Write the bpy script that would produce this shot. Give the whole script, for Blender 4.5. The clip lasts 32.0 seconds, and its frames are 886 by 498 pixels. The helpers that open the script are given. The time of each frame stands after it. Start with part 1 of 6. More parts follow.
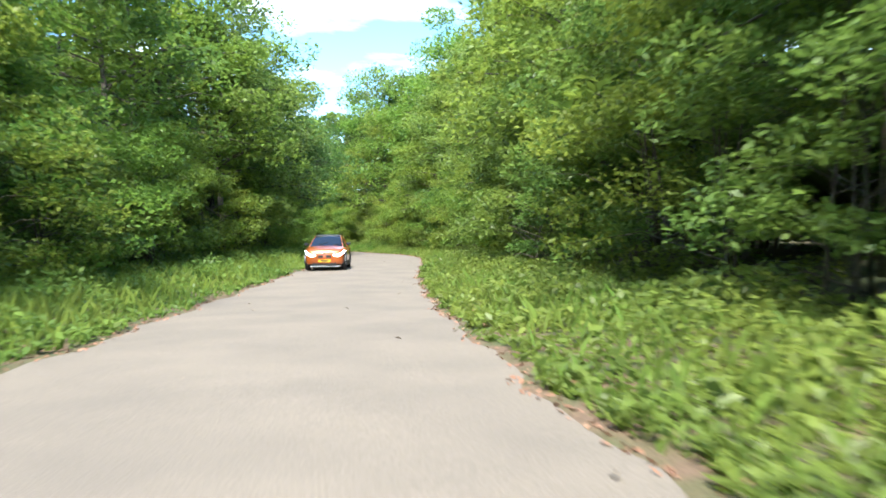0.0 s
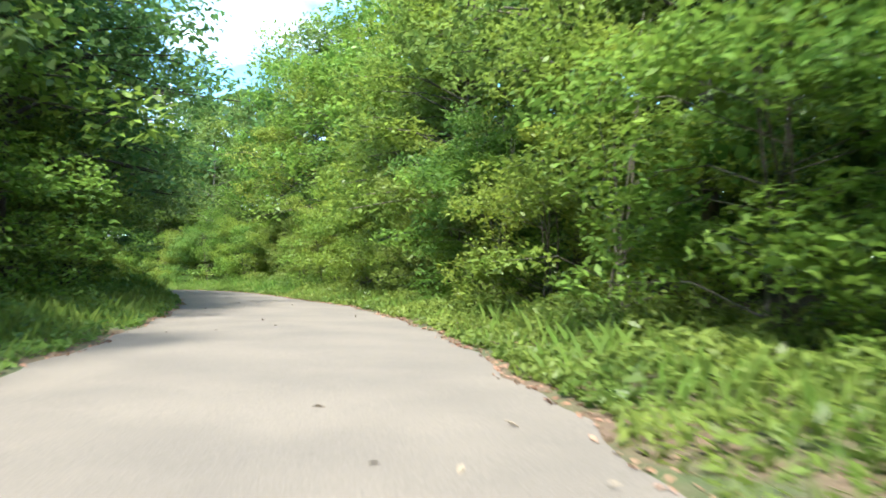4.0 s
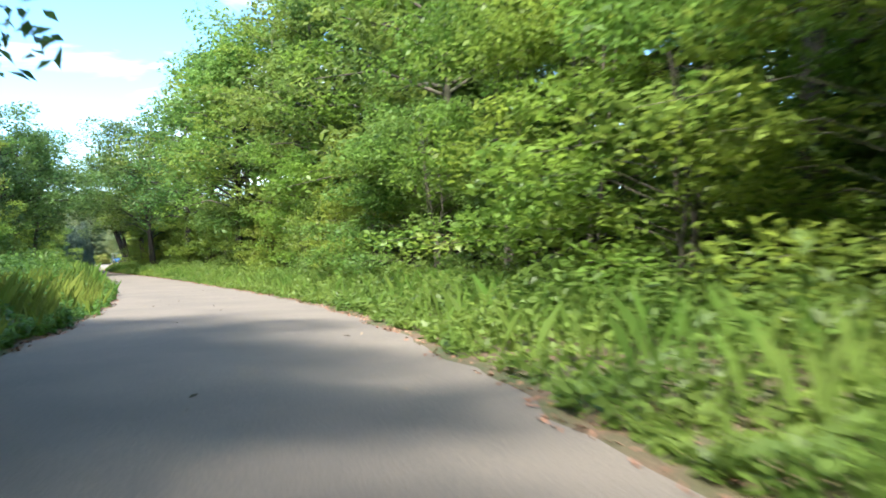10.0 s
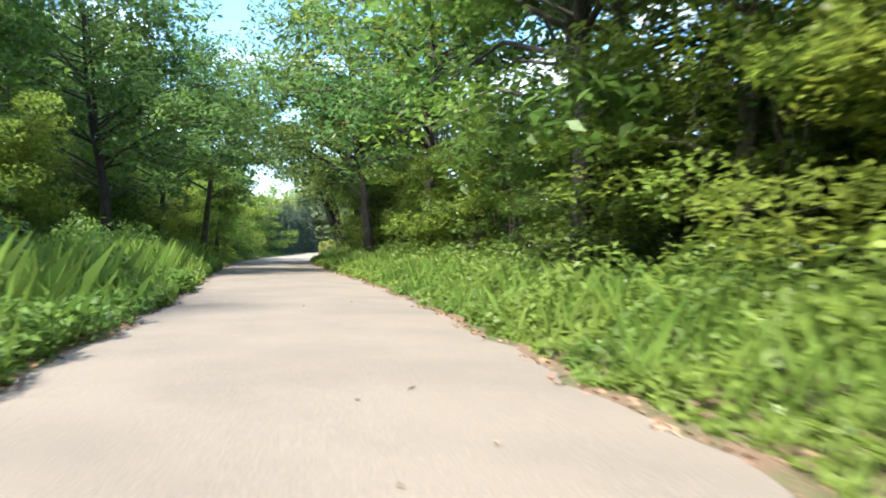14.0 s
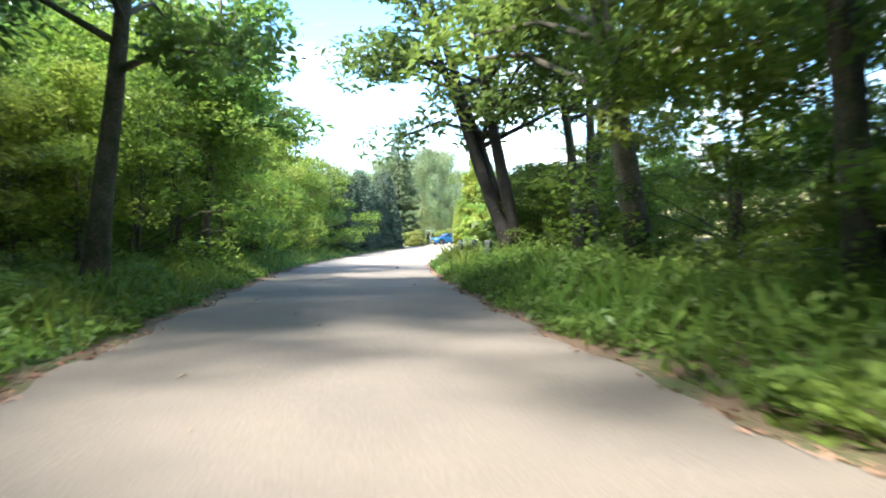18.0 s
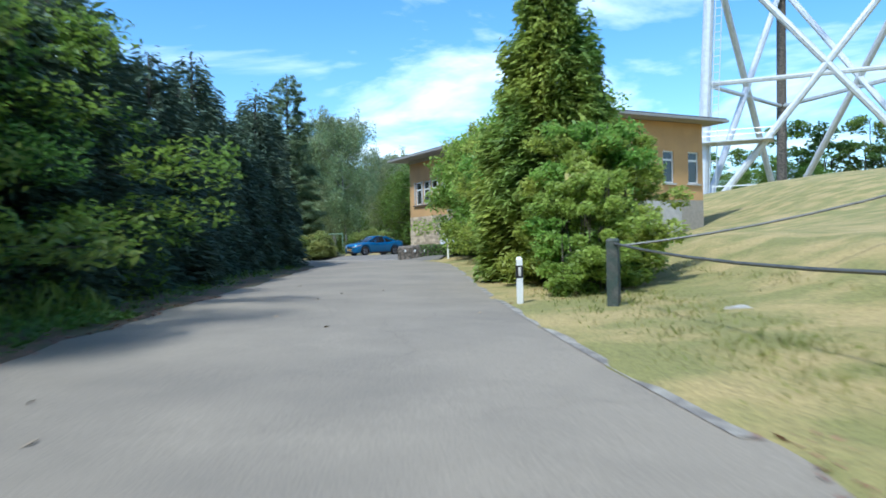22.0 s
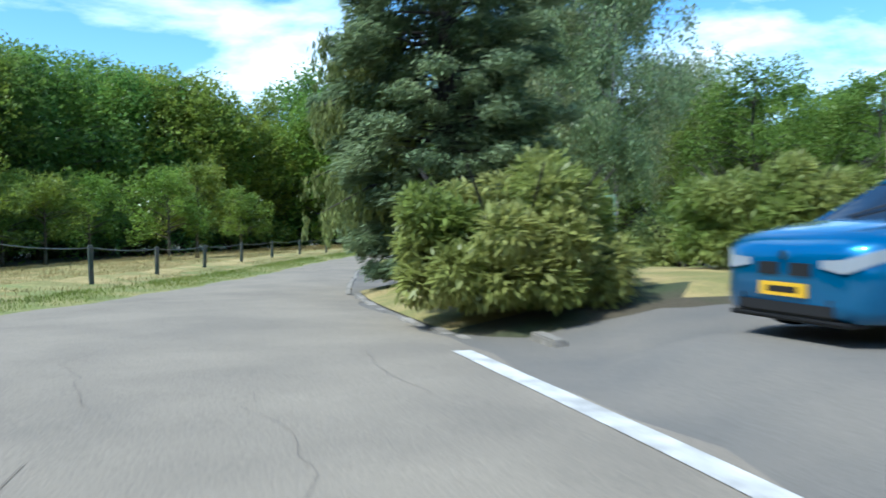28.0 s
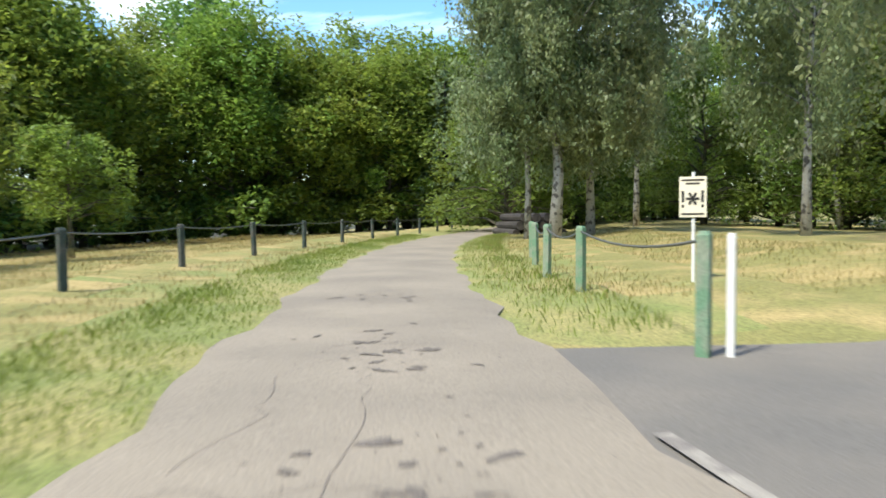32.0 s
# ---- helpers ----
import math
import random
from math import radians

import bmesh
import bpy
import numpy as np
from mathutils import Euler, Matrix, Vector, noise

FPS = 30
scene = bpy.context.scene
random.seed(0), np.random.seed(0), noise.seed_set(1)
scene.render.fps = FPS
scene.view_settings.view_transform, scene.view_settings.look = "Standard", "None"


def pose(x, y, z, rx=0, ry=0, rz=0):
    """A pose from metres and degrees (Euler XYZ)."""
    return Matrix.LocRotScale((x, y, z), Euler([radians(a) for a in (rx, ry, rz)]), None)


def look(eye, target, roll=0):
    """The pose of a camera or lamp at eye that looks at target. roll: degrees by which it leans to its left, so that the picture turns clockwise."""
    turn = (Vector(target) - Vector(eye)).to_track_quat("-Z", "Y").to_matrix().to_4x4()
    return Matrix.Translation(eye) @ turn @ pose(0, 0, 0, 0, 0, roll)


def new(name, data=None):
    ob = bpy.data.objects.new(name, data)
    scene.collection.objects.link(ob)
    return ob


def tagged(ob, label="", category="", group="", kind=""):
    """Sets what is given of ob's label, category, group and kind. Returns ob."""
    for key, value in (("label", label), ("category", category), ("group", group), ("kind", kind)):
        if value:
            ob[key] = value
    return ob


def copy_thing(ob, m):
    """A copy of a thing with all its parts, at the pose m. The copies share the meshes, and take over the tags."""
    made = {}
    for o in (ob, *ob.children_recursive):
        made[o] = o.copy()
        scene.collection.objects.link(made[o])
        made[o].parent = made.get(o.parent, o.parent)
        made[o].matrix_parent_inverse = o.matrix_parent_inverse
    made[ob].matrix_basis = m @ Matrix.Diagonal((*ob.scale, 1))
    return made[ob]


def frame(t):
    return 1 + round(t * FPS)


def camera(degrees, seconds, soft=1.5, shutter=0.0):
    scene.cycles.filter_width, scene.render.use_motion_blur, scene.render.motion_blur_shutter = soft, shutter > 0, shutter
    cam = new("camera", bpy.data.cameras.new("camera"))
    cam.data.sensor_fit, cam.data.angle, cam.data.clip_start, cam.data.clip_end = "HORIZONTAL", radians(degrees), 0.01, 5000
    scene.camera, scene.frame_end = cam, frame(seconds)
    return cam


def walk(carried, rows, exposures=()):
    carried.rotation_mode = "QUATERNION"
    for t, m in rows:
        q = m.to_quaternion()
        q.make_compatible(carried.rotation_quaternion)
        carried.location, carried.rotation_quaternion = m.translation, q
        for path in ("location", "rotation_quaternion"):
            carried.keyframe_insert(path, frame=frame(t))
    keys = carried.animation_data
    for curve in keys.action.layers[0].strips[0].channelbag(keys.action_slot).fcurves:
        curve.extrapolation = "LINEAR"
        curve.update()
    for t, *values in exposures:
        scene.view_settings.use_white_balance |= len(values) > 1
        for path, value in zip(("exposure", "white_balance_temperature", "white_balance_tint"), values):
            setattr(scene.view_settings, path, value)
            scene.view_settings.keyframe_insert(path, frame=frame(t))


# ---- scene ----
SITE = 1.3  # metres for one unit of the site plan below
cam = camera(60.0, 32.0, soft=1.7, shutter=0.4)
# seconds, eye x y z, tilt, turn, roll
PATH = [
    (0.0, -0.00, 0.00, 0.93, 89.75, 0.00, -0.66), (0.5, -0.46, 3.48, 0.91, 90.05, -0.35, -0.40), (1.0, -0.87, 7.01, 0.89, 90.15, -1.57, -0.08),
    (1.5, -1.16, 10.52, 0.88, 90.61, -3.09, 0.15), (2.0, -1.38, 14.00, 0.89, 91.11, -4.30, -0.16), (2.5, -1.57, 17.45, 0.93, 91.44, -4.78, -0.17),
    (3.0, -1.77, 20.91, 0.98, 91.43, -5.10, -0.13), (3.5, -1.97, 24.36, 1.03, 91.70, -5.28, -0.02), (4.0, -2.18, 27.82, 1.09, 92.45, -5.32, 0.17),
    (4.5, -2.40, 31.27, 1.16, 93.26, -5.25, 0.50), (5.0, -2.65, 34.71, 1.20, 92.75, -5.09, 0.97), (5.5, -2.97, 38.18, 1.24, 92.48, -3.99, 0.87),
    (6.0, -3.43, 41.71, 1.27, 92.16, -2.02, 0.75), (6.5, -4.05, 45.32, 1.28, 91.57, 0.17, 0.21), (7.0, -4.73, 48.77, 1.30, 91.11, 2.20, -0.02),
    (7.5, -5.48, 52.16, 1.32, 90.84, 3.73, -0.67), (8.0, -6.29, 55.55, 1.35, 90.64, 5.00, -1.11), (8.5, -7.22, 59.03, 1.37, 90.65, 6.17, -1.17),
    (9.0, -8.28, 62.53, 1.40, 90.69, 7.56, -0.92), (9.5, -9.45, 65.98, 1.42, 90.39, 9.51, -1.03), (10.0, -10.69, 69.30, 1.43, 90.45, 11.71, -1.07),
    (10.5, -12.03, 72.52, 1.44, 90.37, 14.29, -1.34), (11.0, -13.57, 75.73, 1.44, 90.28, 17.00, -1.14), (11.5, -15.26, 78.88, 1.42, 90.25, 19.79, -1.10),
    (12.0, -17.05, 81.93, 1.39, 90.39, 22.31, -0.67), (12.5, -18.94, 84.93, 1.36, 90.26, 24.44, -0.42), (13.0, -20.92, 87.90, 1.31, 90.01, 26.12, -0.21),
    (13.5, -22.99, 90.84, 1.27, 90.00, 27.37, -0.44), (14.0, -25.15, 93.77, 1.25, 90.01, 28.53, -0.18), (14.5, -27.41, 96.68, 1.25, 90.20, 29.61, 0.33),
    (15.0, -29.77, 99.59, 1.25, 90.49, 30.58, 0.93), (15.5, -32.23, 102.49, 1.28, 90.67, 31.44, 1.32), (16.0, -34.81, 105.40, 1.31, 90.30, 32.19, 0.89),
    (16.5, -37.48, 108.33, 1.34, 89.98, 32.96, 0.31), (17.0, -40.18, 111.24, 1.37, 89.93, 33.43, -0.17), (17.5, -42.85, 114.13, 1.39, 89.54, 33.42, -0.16),
    (18.0, -45.50, 117.07, 1.40, 89.47, 33.21, -0.19), (18.5, -48.22, 120.14, 1.40, 89.46, 32.91, -0.14), (19.0, -50.90, 123.28, 1.41, 89.62, 32.11, 0.35),
    (19.5, -53.50, 126.47, 1.43, 89.68, 31.08, -0.18), (20.0, -55.94, 129.67, 1.46, 89.64, 30.06, -0.42), (20.5, -58.32, 132.84, 1.48, 89.51, 29.12, -0.69),
    (21.0, -60.56, 135.94, 1.49, 89.57, 28.01, -0.98), (21.5, -62.66, 139.04, 1.49, 89.77, 26.66, -1.07), (22.0, -64.68, 142.28, 1.51, 89.87, 24.75, -1.20),
    (22.5, -66.60, 145.65, 1.55, 90.02, 22.80, -1.02), (23.0, -68.43, 148.93, 1.59, 90.07, 21.37, -0.35), (23.5, -70.06, 151.98, 1.63, 89.73, 20.34, -0.24),
    (24.0, -71.58, 154.89, 1.68, 89.79, 19.29, -0.49), (24.5, -72.96, 157.68, 1.74, 90.00, 18.33, -0.41), (25.0, -74.37, 160.52, 1.78, 90.25, 18.36, -0.50),
    (25.5, -75.87, 163.37, 1.82, 90.26, 19.85, -0.86), (26.0, -77.53, 166.17, 1.84, 89.97, 22.94, -1.41), (26.5, -79.43, 168.85, 1.86, 89.49, 27.48, -1.76),
    (27.0, -81.65, 171.33, 1.89, 89.20, 33.02, -1.02), (27.5, -84.06, 173.51, 1.89, 88.73, 38.30, -0.42), (28.0, -86.58, 175.44, 1.87, 88.18, 42.98, -0.00),
    (28.5, -89.22, 177.25, 1.81, 87.58, 46.95, 0.29), (29.0, -91.92, 178.96, 1.73, 87.05, 48.68, 0.28), (29.5, -94.61, 180.67, 1.64, 86.76, 48.66, 0.24),
    (30.0, -97.22, 182.42, 1.55, 86.97, 47.43, 0.06), (30.5, -99.68, 184.25, 1.48, 87.07, 45.02, -0.35), (31.0, -101.95, 186.17, 1.41, 87.25, 42.03, -0.63),
    (31.5, -104.11, 188.20, 1.36, 87.29, 38.97, -0.81), (32.0, -106.16, 190.34, 1.30, 87.18, 36.22, -0.67),
]
EXPOSURES = [(0.0, 2.2, 6300, 7), (5.0, 2.3, 6200, 4), (8.0, 2.3, 6200, 5), (9.0, 2.5, 6300, 7), (10.0, 2.2, 6400, 9), (11.0, 2.4, 6500, 13), (12.0, 2.3, 6500, 11), (13.2, 2.35, 6600, 11), (15.5, 2.2, 6300, 6), (16.0, 2.25, 6250, 7), (17.0, 3.2, 6750, 14), (18.0, 2.55, 6300, 10), (19.0, 3.0, 6500, 8), (20.3, 1.6, 6300, 8), (21.0, 1.1, 5500, 4), (22.0, 0.8, 5400, 4), (23.0, 1.08, 5900, 6), (24.0, 1.3, 6100, 4), (25.5, 1.05, 5700, 3), (27.5, 0.9, 5300, 1), (29.0, 1.25, 6200, 3), (30.0, 1.3, 6400, 7), (32.0, 1.25, 6500, 7)]
walk(cam, [(t, pose(x * SITE, y * SITE, z * SITE, tilt, 0, turn) @ pose(0, 0, 0, 0, 0, roll)) for t, x, y, z, tilt, turn, roll in PATH], EXPOSURES)

# ---- world and sun ----
SUN_DIR = Vector((-0.10, -0.66, 0.95)).normalized()  # towards the sun
sun_data = bpy.data.lights.new("sun", "SUN")
sun_data.energy, sun_data.angle, sun_data.color = 2.8, radians(6.0), (1.0, 0.95, 0.87)
sun = new("sun", sun_data)
sun.matrix_world = look(SUN_DIR * 100, (0, 0, 0))
world = bpy.data.worlds.new("world")
scene.world = world
world.use_nodes = True


def build_world():
    nt = world.node_tree
    nt.nodes.clear()
    out = nt.nodes.new("ShaderNodeOutputWorld")
    bg = nt.nodes.new("ShaderNodeBackground")
    sky = nt.nodes.new("ShaderNodeTexSky")
    sky.sky_type, sky.sun_disc = "NISHITA", False
    sky.sun_elevation = math.asin(SUN_DIR.z)
    sky.sun_rotation = math.atan2(SUN_DIR.x, SUN_DIR.y)
    sky.air_density, sky.dust_density, sky.ozone_density = 1.0, 0.6, 2.0
    tc = nt.nodes.new("ShaderNodeTexCoord")
    # clouds: noise over a flat layer high above
    sep = nt.nodes.new("ShaderNodeSeparateXYZ")
    nt.links.new(tc.outputs["Generated"], sep.inputs[0])
    up = nt.nodes.new("ShaderNodeMath")
    up.operation, up.inputs[1].default_value = "MAXIMUM", 0.04
    nt.links.new(sep.outputs["Z"], up.inputs[0])
    lift = nt.nodes.new("ShaderNodeMath")
    lift.operation, lift.inputs[1].default_value = "ADD", 0.12
    nt.links.new(up.outputs[0], lift.inputs[0])
    flat = nt.nodes.new("ShaderNodeCombineXYZ")
    for k, ax in enumerate("XY"):
        dv = nt.nodes.new("ShaderNodeMath")
        dv.operation = "DIVIDE"
        nt.links.new(sep.outputs[ax], dv.inputs[0])
        nt.links.new(lift.outputs[0], dv.inputs[1])
        nt.links.new(dv.outputs[0], flat.inputs[k])
    n1 = nt.nodes.new("ShaderNodeTexNoise")
    n1.inputs["Scale"].default_value, n1.inputs["Detail"].default_value, n1.inputs["Roughness"].default_value = 0.9, 9, 0.56
    n1.inputs["Distortion"].default_value = 0.35
    nt.links.new(flat.outputs[0], n1.inputs["Vector"])
    ramp = nt.nodes.new("ShaderNodeValToRGB")
    ramp.color_ramp.elements[0].position, ramp.color_ramp.elements[1].position = 0.49, 0.74
    nt.links.new(n1.outputs["Fac"], ramp.inputs[0])
    mix = nt.nodes.new("ShaderNodeMix")
    mix.data_type = "RGBA"
    mix.inputs["B"].default_value = (9.0, 9.1, 9.3, 1)
    sat = nt.nodes.new("ShaderNodeHueSaturation")
    sat.inputs["Saturation"].default_value = 1.25
    nt.links.new(sky.outputs[0], sat.inputs["Color"])
    low = nt.nodes.new("ShaderNodeMapRange")
    low.inputs["From Min"].default_value, low.inputs["From Max"].default_value = 0.03, 0.12
    nt.links.new(sep.outputs["Z"], low.inputs["Value"])
    both = nt.nodes.new("ShaderNodeMath")
    both.operation = "MULTIPLY"
    nt.links.new(ramp.outputs[0], both.inputs[0])
    nt.links.new(low.outputs[0], both.inputs[1])
    nt.links.new(both.outputs[0], mix.inputs["Factor"])
    nt.links.new(sat.outputs[0], mix.inputs["A"])
    nt.links.new(mix.outputs["Result"], bg.inputs["Color"])
    bg.inputs["Strength"].default_value = 0.13
    nt.links.new(bg.outputs[0], out.inputs[0])


build_world()

# ---- materials ----


def material(name, col, rough=0.6, metal=0.0, vary=0.25, scale=6.0, bump=0.2, fine=60.0, second=None, spec=0.5, coat=0.0, rnd=0.0, amount=(0.42, 0.62)):
    """Principled surface with two scales of variation: broad stains towards a second colour, fine grain and relief."""
    m = bpy.data.materials.new(name)
    m.use_nodes = True
    nt = m.node_tree
    b = nt.nodes["Principled BSDF"]
    b.inputs["Roughness"].default_value, b.inputs["Metallic"].default_value = rough, metal
    b.inputs["Specular IOR Level"].default_value, b.inputs["Coat Weight"].default_value = spec, coat
    tc = nt.nodes.new("ShaderNodeTexCoord")
    n1 = nt.nodes.new("ShaderNodeTexNoise")
    n1.inputs["Scale"].default_value, n1.inputs["Detail"].default_value = scale, 5
    n2 = nt.nodes.new("ShaderNodeTexNoise")
    n2.inputs["Scale"].default_value, n2.inputs["Detail"].default_value = fine, 3
    geo = nt.nodes.new("ShaderNodeNewGeometry")
    for n in (n1, n2):
        nt.links.new(geo.outputs["Position"], n.inputs["Vector"])
    second = second or tuple(c * (1 - vary) for c in col)
    ramp = nt.nodes.new("ShaderNodeValToRGB")
    ramp.color_ramp.elements[0].position, ramp.color_ramp.elements[1].position = amount
    nt.links.new(n1.outputs["Fac"], ramp.inputs[0])
    mix = nt.nodes.new("ShaderNodeMix")
    mix.data_type = "RGBA"
    mix.inputs["A"].default_value, mix.inputs["B"].default_value = (*col, 1), (*second, 1)
    nt.links.new(ramp.outputs[0], mix.inputs["Factor"])
    hsv = nt.nodes.new("ShaderNodeHueSaturation")
    nt.links.new(mix.outputs["Result"], hsv.inputs["Color"])
    val = nt.nodes.new("ShaderNodeMapRange")
    val.inputs["To Min"].default_value, val.inputs["To Max"].default_value = 1 - vary, 1 + vary
    val.inputs["From Min"].default_value, val.inputs["From Max"].default_value = 0.3, 0.7
    nt.links.new(n2.outputs["Fac"], val.inputs["Value"])
    last = val.outputs[0]
    if rnd:
        info = nt.nodes.new("ShaderNodeObjectInfo")
        mr = nt.nodes.new("ShaderNodeMapRange")
        mr.inputs["To Min"].default_value, mr.inputs["To Max"].default_value = 1 - rnd, 1 + rnd
        nt.links.new(info.outputs["Random"], mr.inputs["Value"])
        mul = nt.nodes.new("ShaderNodeMath")
        mul.operation = "MULTIPLY"
        nt.links.new(last, mul.inputs[0])
        nt.links.new(mr.outputs[0], mul.inputs[1])
        last = mul.outputs[0]
    nt.links.new(last, hsv.inputs["Value"])
    nt.links.new(hsv.outputs[0], b.inputs["Base Color"])
    if bump:
        bp = nt.nodes.new("ShaderNodeBump")
        bp.inputs["Strength"].default_value, bp.inputs["Distance"].default_value = bump, 0.02
        nt.links.new(n2.outputs["Fac"], bp.inputs["Height"])
        nt.links.new(bp.outputs[0], b.inputs["Normal"])
    return m


def leaf_material(name, col, tip, rough=0.45, trans=0.55, hue=0.025):
    """Leaves: glossy face and light shining through, each leaf of its own shade."""
    m = bpy.data.materials.new(name)
    m.use_nodes = True
    nt = m.node_tree
    b = nt.nodes["Principled BSDF"]
    out = nt.nodes["Material Output"]
    b.inputs["Roughness"].default_value, b.inputs["Specular IOR Level"].default_value = rough, 0.4
    geo = nt.nodes.new("ShaderNodeNewGeometry")
    info = nt.nodes.new("ShaderNodeObjectInfo")
    n1 = nt.nodes.new("ShaderNodeTexNoise")
    n1.inputs["Scale"].default_value, n1.inputs["Detail"].default_value = 0.55, 3
    nt.links.new(geo.outputs["Position"], n1.inputs["Vector"])
    ramp = nt.nodes.new("ShaderNodeMapRange")
    ramp.inputs["From Min"].default_value, ramp.inputs["From Max"].default_value = 0.35, 0.65
    nt.links.new(n1.outputs["Fac"], ramp.inputs["Value"])
    mix = nt.nodes.new("ShaderNodeMix")
    mix.data_type = "RGBA"
    mix.inputs["A"].default_value, mix.inputs["B"].default_value = (*col, 1), (*tip, 1)
    nt.links.new(ramp.outputs[0], mix.inputs["Factor"])
    hsv = nt.nodes.new("ShaderNodeHueSaturation")
    hr = nt.nodes.new("ShaderNodeMapRange")
    hr.inputs["To Min"].default_value, hr.inputs["To Max"].default_value = 0.5 - hue, 0.5 + hue
    nt.links.new(info.outputs["Random"], hr.inputs["Value"])
    vr = nt.nodes.new("ShaderNodeMapRange")
    vr.inputs["To Min"].default_value, vr.inputs["To Max"].default_value = 0.7, 1.3
    nt.links.new(geo.outputs["Random Per Island"], vr.inputs["Value"])
    nt.links.new(mix.outputs["Result"], hsv.inputs["Color"])
    nt.links.new(hr.outputs[0], hsv.inputs["Hue"])
    nt.links.new(vr.outputs[0], hsv.inputs["Value"])
    nt.links.new(hsv.outputs[0], b.inputs["Base Color"])
    tr = nt.nodes.new("ShaderNodeBsdfTranslucent")
    nt.links.new(hsv.outputs[0], tr.inputs["Color"])
    ms = nt.nodes.new("ShaderNodeMixShader")
    ms.inputs[0].default_value = trans
    nt.links.new(b.outputs[0], ms.inputs[1])
    nt.links.new(tr.outputs[0], ms.inputs[2])
    nt.links.new(ms.outputs[0], out.inputs[0])
    return m


def glass_material(name, tint=(0.02, 0.025, 0.03), rough=0.03):
    m = bpy.data.materials.new(name)
    m.use_nodes = True
    b = m.node_tree.nodes["Principled BSDF"]
    b.inputs["Base Color"].default_value = (*tint, 1)
    b.inputs["Roughness"].default_value = rough
    b.inputs["Specular IOR Level"].default_value = 0.8
    return m


def glow_material(name, col, power):
    m = bpy.data.materials.new(name)
    m.use_nodes = True
    b = m.node_tree.nodes["Principled BSDF"]
    b.inputs["Base Color"].default_value = (*col, 1)
    b.inputs["Emission Color"].default_value = (*col, 1)
    b.inputs["Emission Strength"].default_value = power
    return m


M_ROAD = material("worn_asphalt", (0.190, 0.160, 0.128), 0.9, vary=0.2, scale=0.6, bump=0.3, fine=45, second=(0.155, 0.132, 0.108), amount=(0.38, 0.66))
M_ROAD_PALE = material("pale_asphalt", (0.268, 0.226, 0.170), 0.9, vary=0.2, scale=0.6, bump=0.3, fine=45, second=(0.208, 0.177, 0.136), amount=(0.38, 0.66))
M_ROAD_DARK = material("dark_asphalt", (0.182, 0.160, 0.130), 0.9, vary=0.22, scale=0.7, bump=0.3, fine=50, second=(0.140, 0.128, 0.110), amount=(0.38, 0.66))
M_CRACK = material("crack_dark", (0.17, 0.145, 0.12), 0.95, vary=0.3, scale=8, bump=0.5)
M_SOIL = material("forest_soil", (0.075, 0.06, 0.035), 0.95, vary=0.3, scale=0.8, bump=0.6, fine=25, second=(0.045, 0.06, 0.02))
M_VERGE = material("verge_soil", (0.13, 0.085, 0.052), 0.95, vary=0.35, scale=1.2, bump=0.7, fine=30, second=(0.06, 0.075, 0.025))
M_LAWN = material("dry_lawn", (0.21, 0.195, 0.06), 0.95, vary=0.4, scale=0.7, bump=0.9, fine=24, second=(0.36, 0.275, 0.11))
M_LAWN_GREEN = material("green_lawn_fringe", (0.19, 0.21, 0.06), 0.95, vary=0.4, scale=0.8, bump=0.9, fine=24, second=(0.28, 0.25, 0.09))
M_BARK = material("bark", (0.12, 0.10, 0.075), 0.9, vary=0.4, scale=2.5, bump=0.9, fine=22, second=(0.06, 0.065, 0.035))
M_BARK_DARK = material("dark_bark", (0.055, 0.047, 0.04), 0.9, vary=0.4, scale=3, bump=0.9, fine=25)
M_BIRCH = material("birch_bark", (0.36, 0.35, 0.32), 0.75, vary=0.2, scale=5, bump=0.3, fine=20, second=(0.08, 0.075, 0.07), amount=(0.52, 0.6))
L_BRIGHT = leaf_material("hazel_leaf", (0.16, 0.25, 0.045), (0.25, 0.33, 0.05))
L_HORNBEAM = leaf_material("hornbeam_leaf", (0.20, 0.31, 0.05), (0.40, 0.50, 0.11), rough=0.45, trans=0.55)
L_MID = leaf_material("beech_leaf", (0.125, 0.21, 0.045), (0.21, 0.30, 0.06))
L_DARK = leaf_material("maple_leaf", (0.09, 0.165, 0.045), (0.14, 0.22, 0.055))
L_BIRCH = leaf_material("birch_leaf", (0.23, 0.295, 0.14), (0.35, 0.40, 0.20), trans=0.6)
L_GRASS = leaf_material("verge_grass", (0.15, 0.24, 0.04), (0.23, 0.29, 0.06), trans=0.45)
L_WEED = leaf_material("nettle_leaf", (0.12, 0.215, 0.045), (0.19, 0.28, 0.055))
L_DRY = leaf_material("dry_grass", (0.24, 0.22, 0.07), (0.34, 0.27, 0.11), trans=0.3)
L_SPRUCE = leaf_material("spruce_needle", (0.125, 0.19, 0.09), (0.26, 0.34, 0.17), rough=0.6, trans=0.45)
L_HANGING = leaf_material("hanging_spruce_needle", (0.17, 0.22, 0.07), (0.32, 0.36, 0.11), rough=0.6, trans=0.45)
L_THUJA = leaf_material("thuja_spray", (0.15, 0.25, 0.05), (0.35, 0.40, 0.07), rough=0.6, trans=0.4)
L_HEDGE = leaf_material("cypress_spray", (0.075, 0.115, 0.075), (0.12, 0.165, 0.095), rough=0.65, trans=0.3)
L_RHODO = leaf_material("rhododendron_leaf", (0.19, 0.27, 0.06), (0.37, 0.41, 0.13), rough=0.4, trans=0.5)
L_BROWN = leaf_material("fallen_leaf", (0.24, 0.12, 0.07), (0.36, 0.22, 0.14), rough=0.8, trans=0.1)
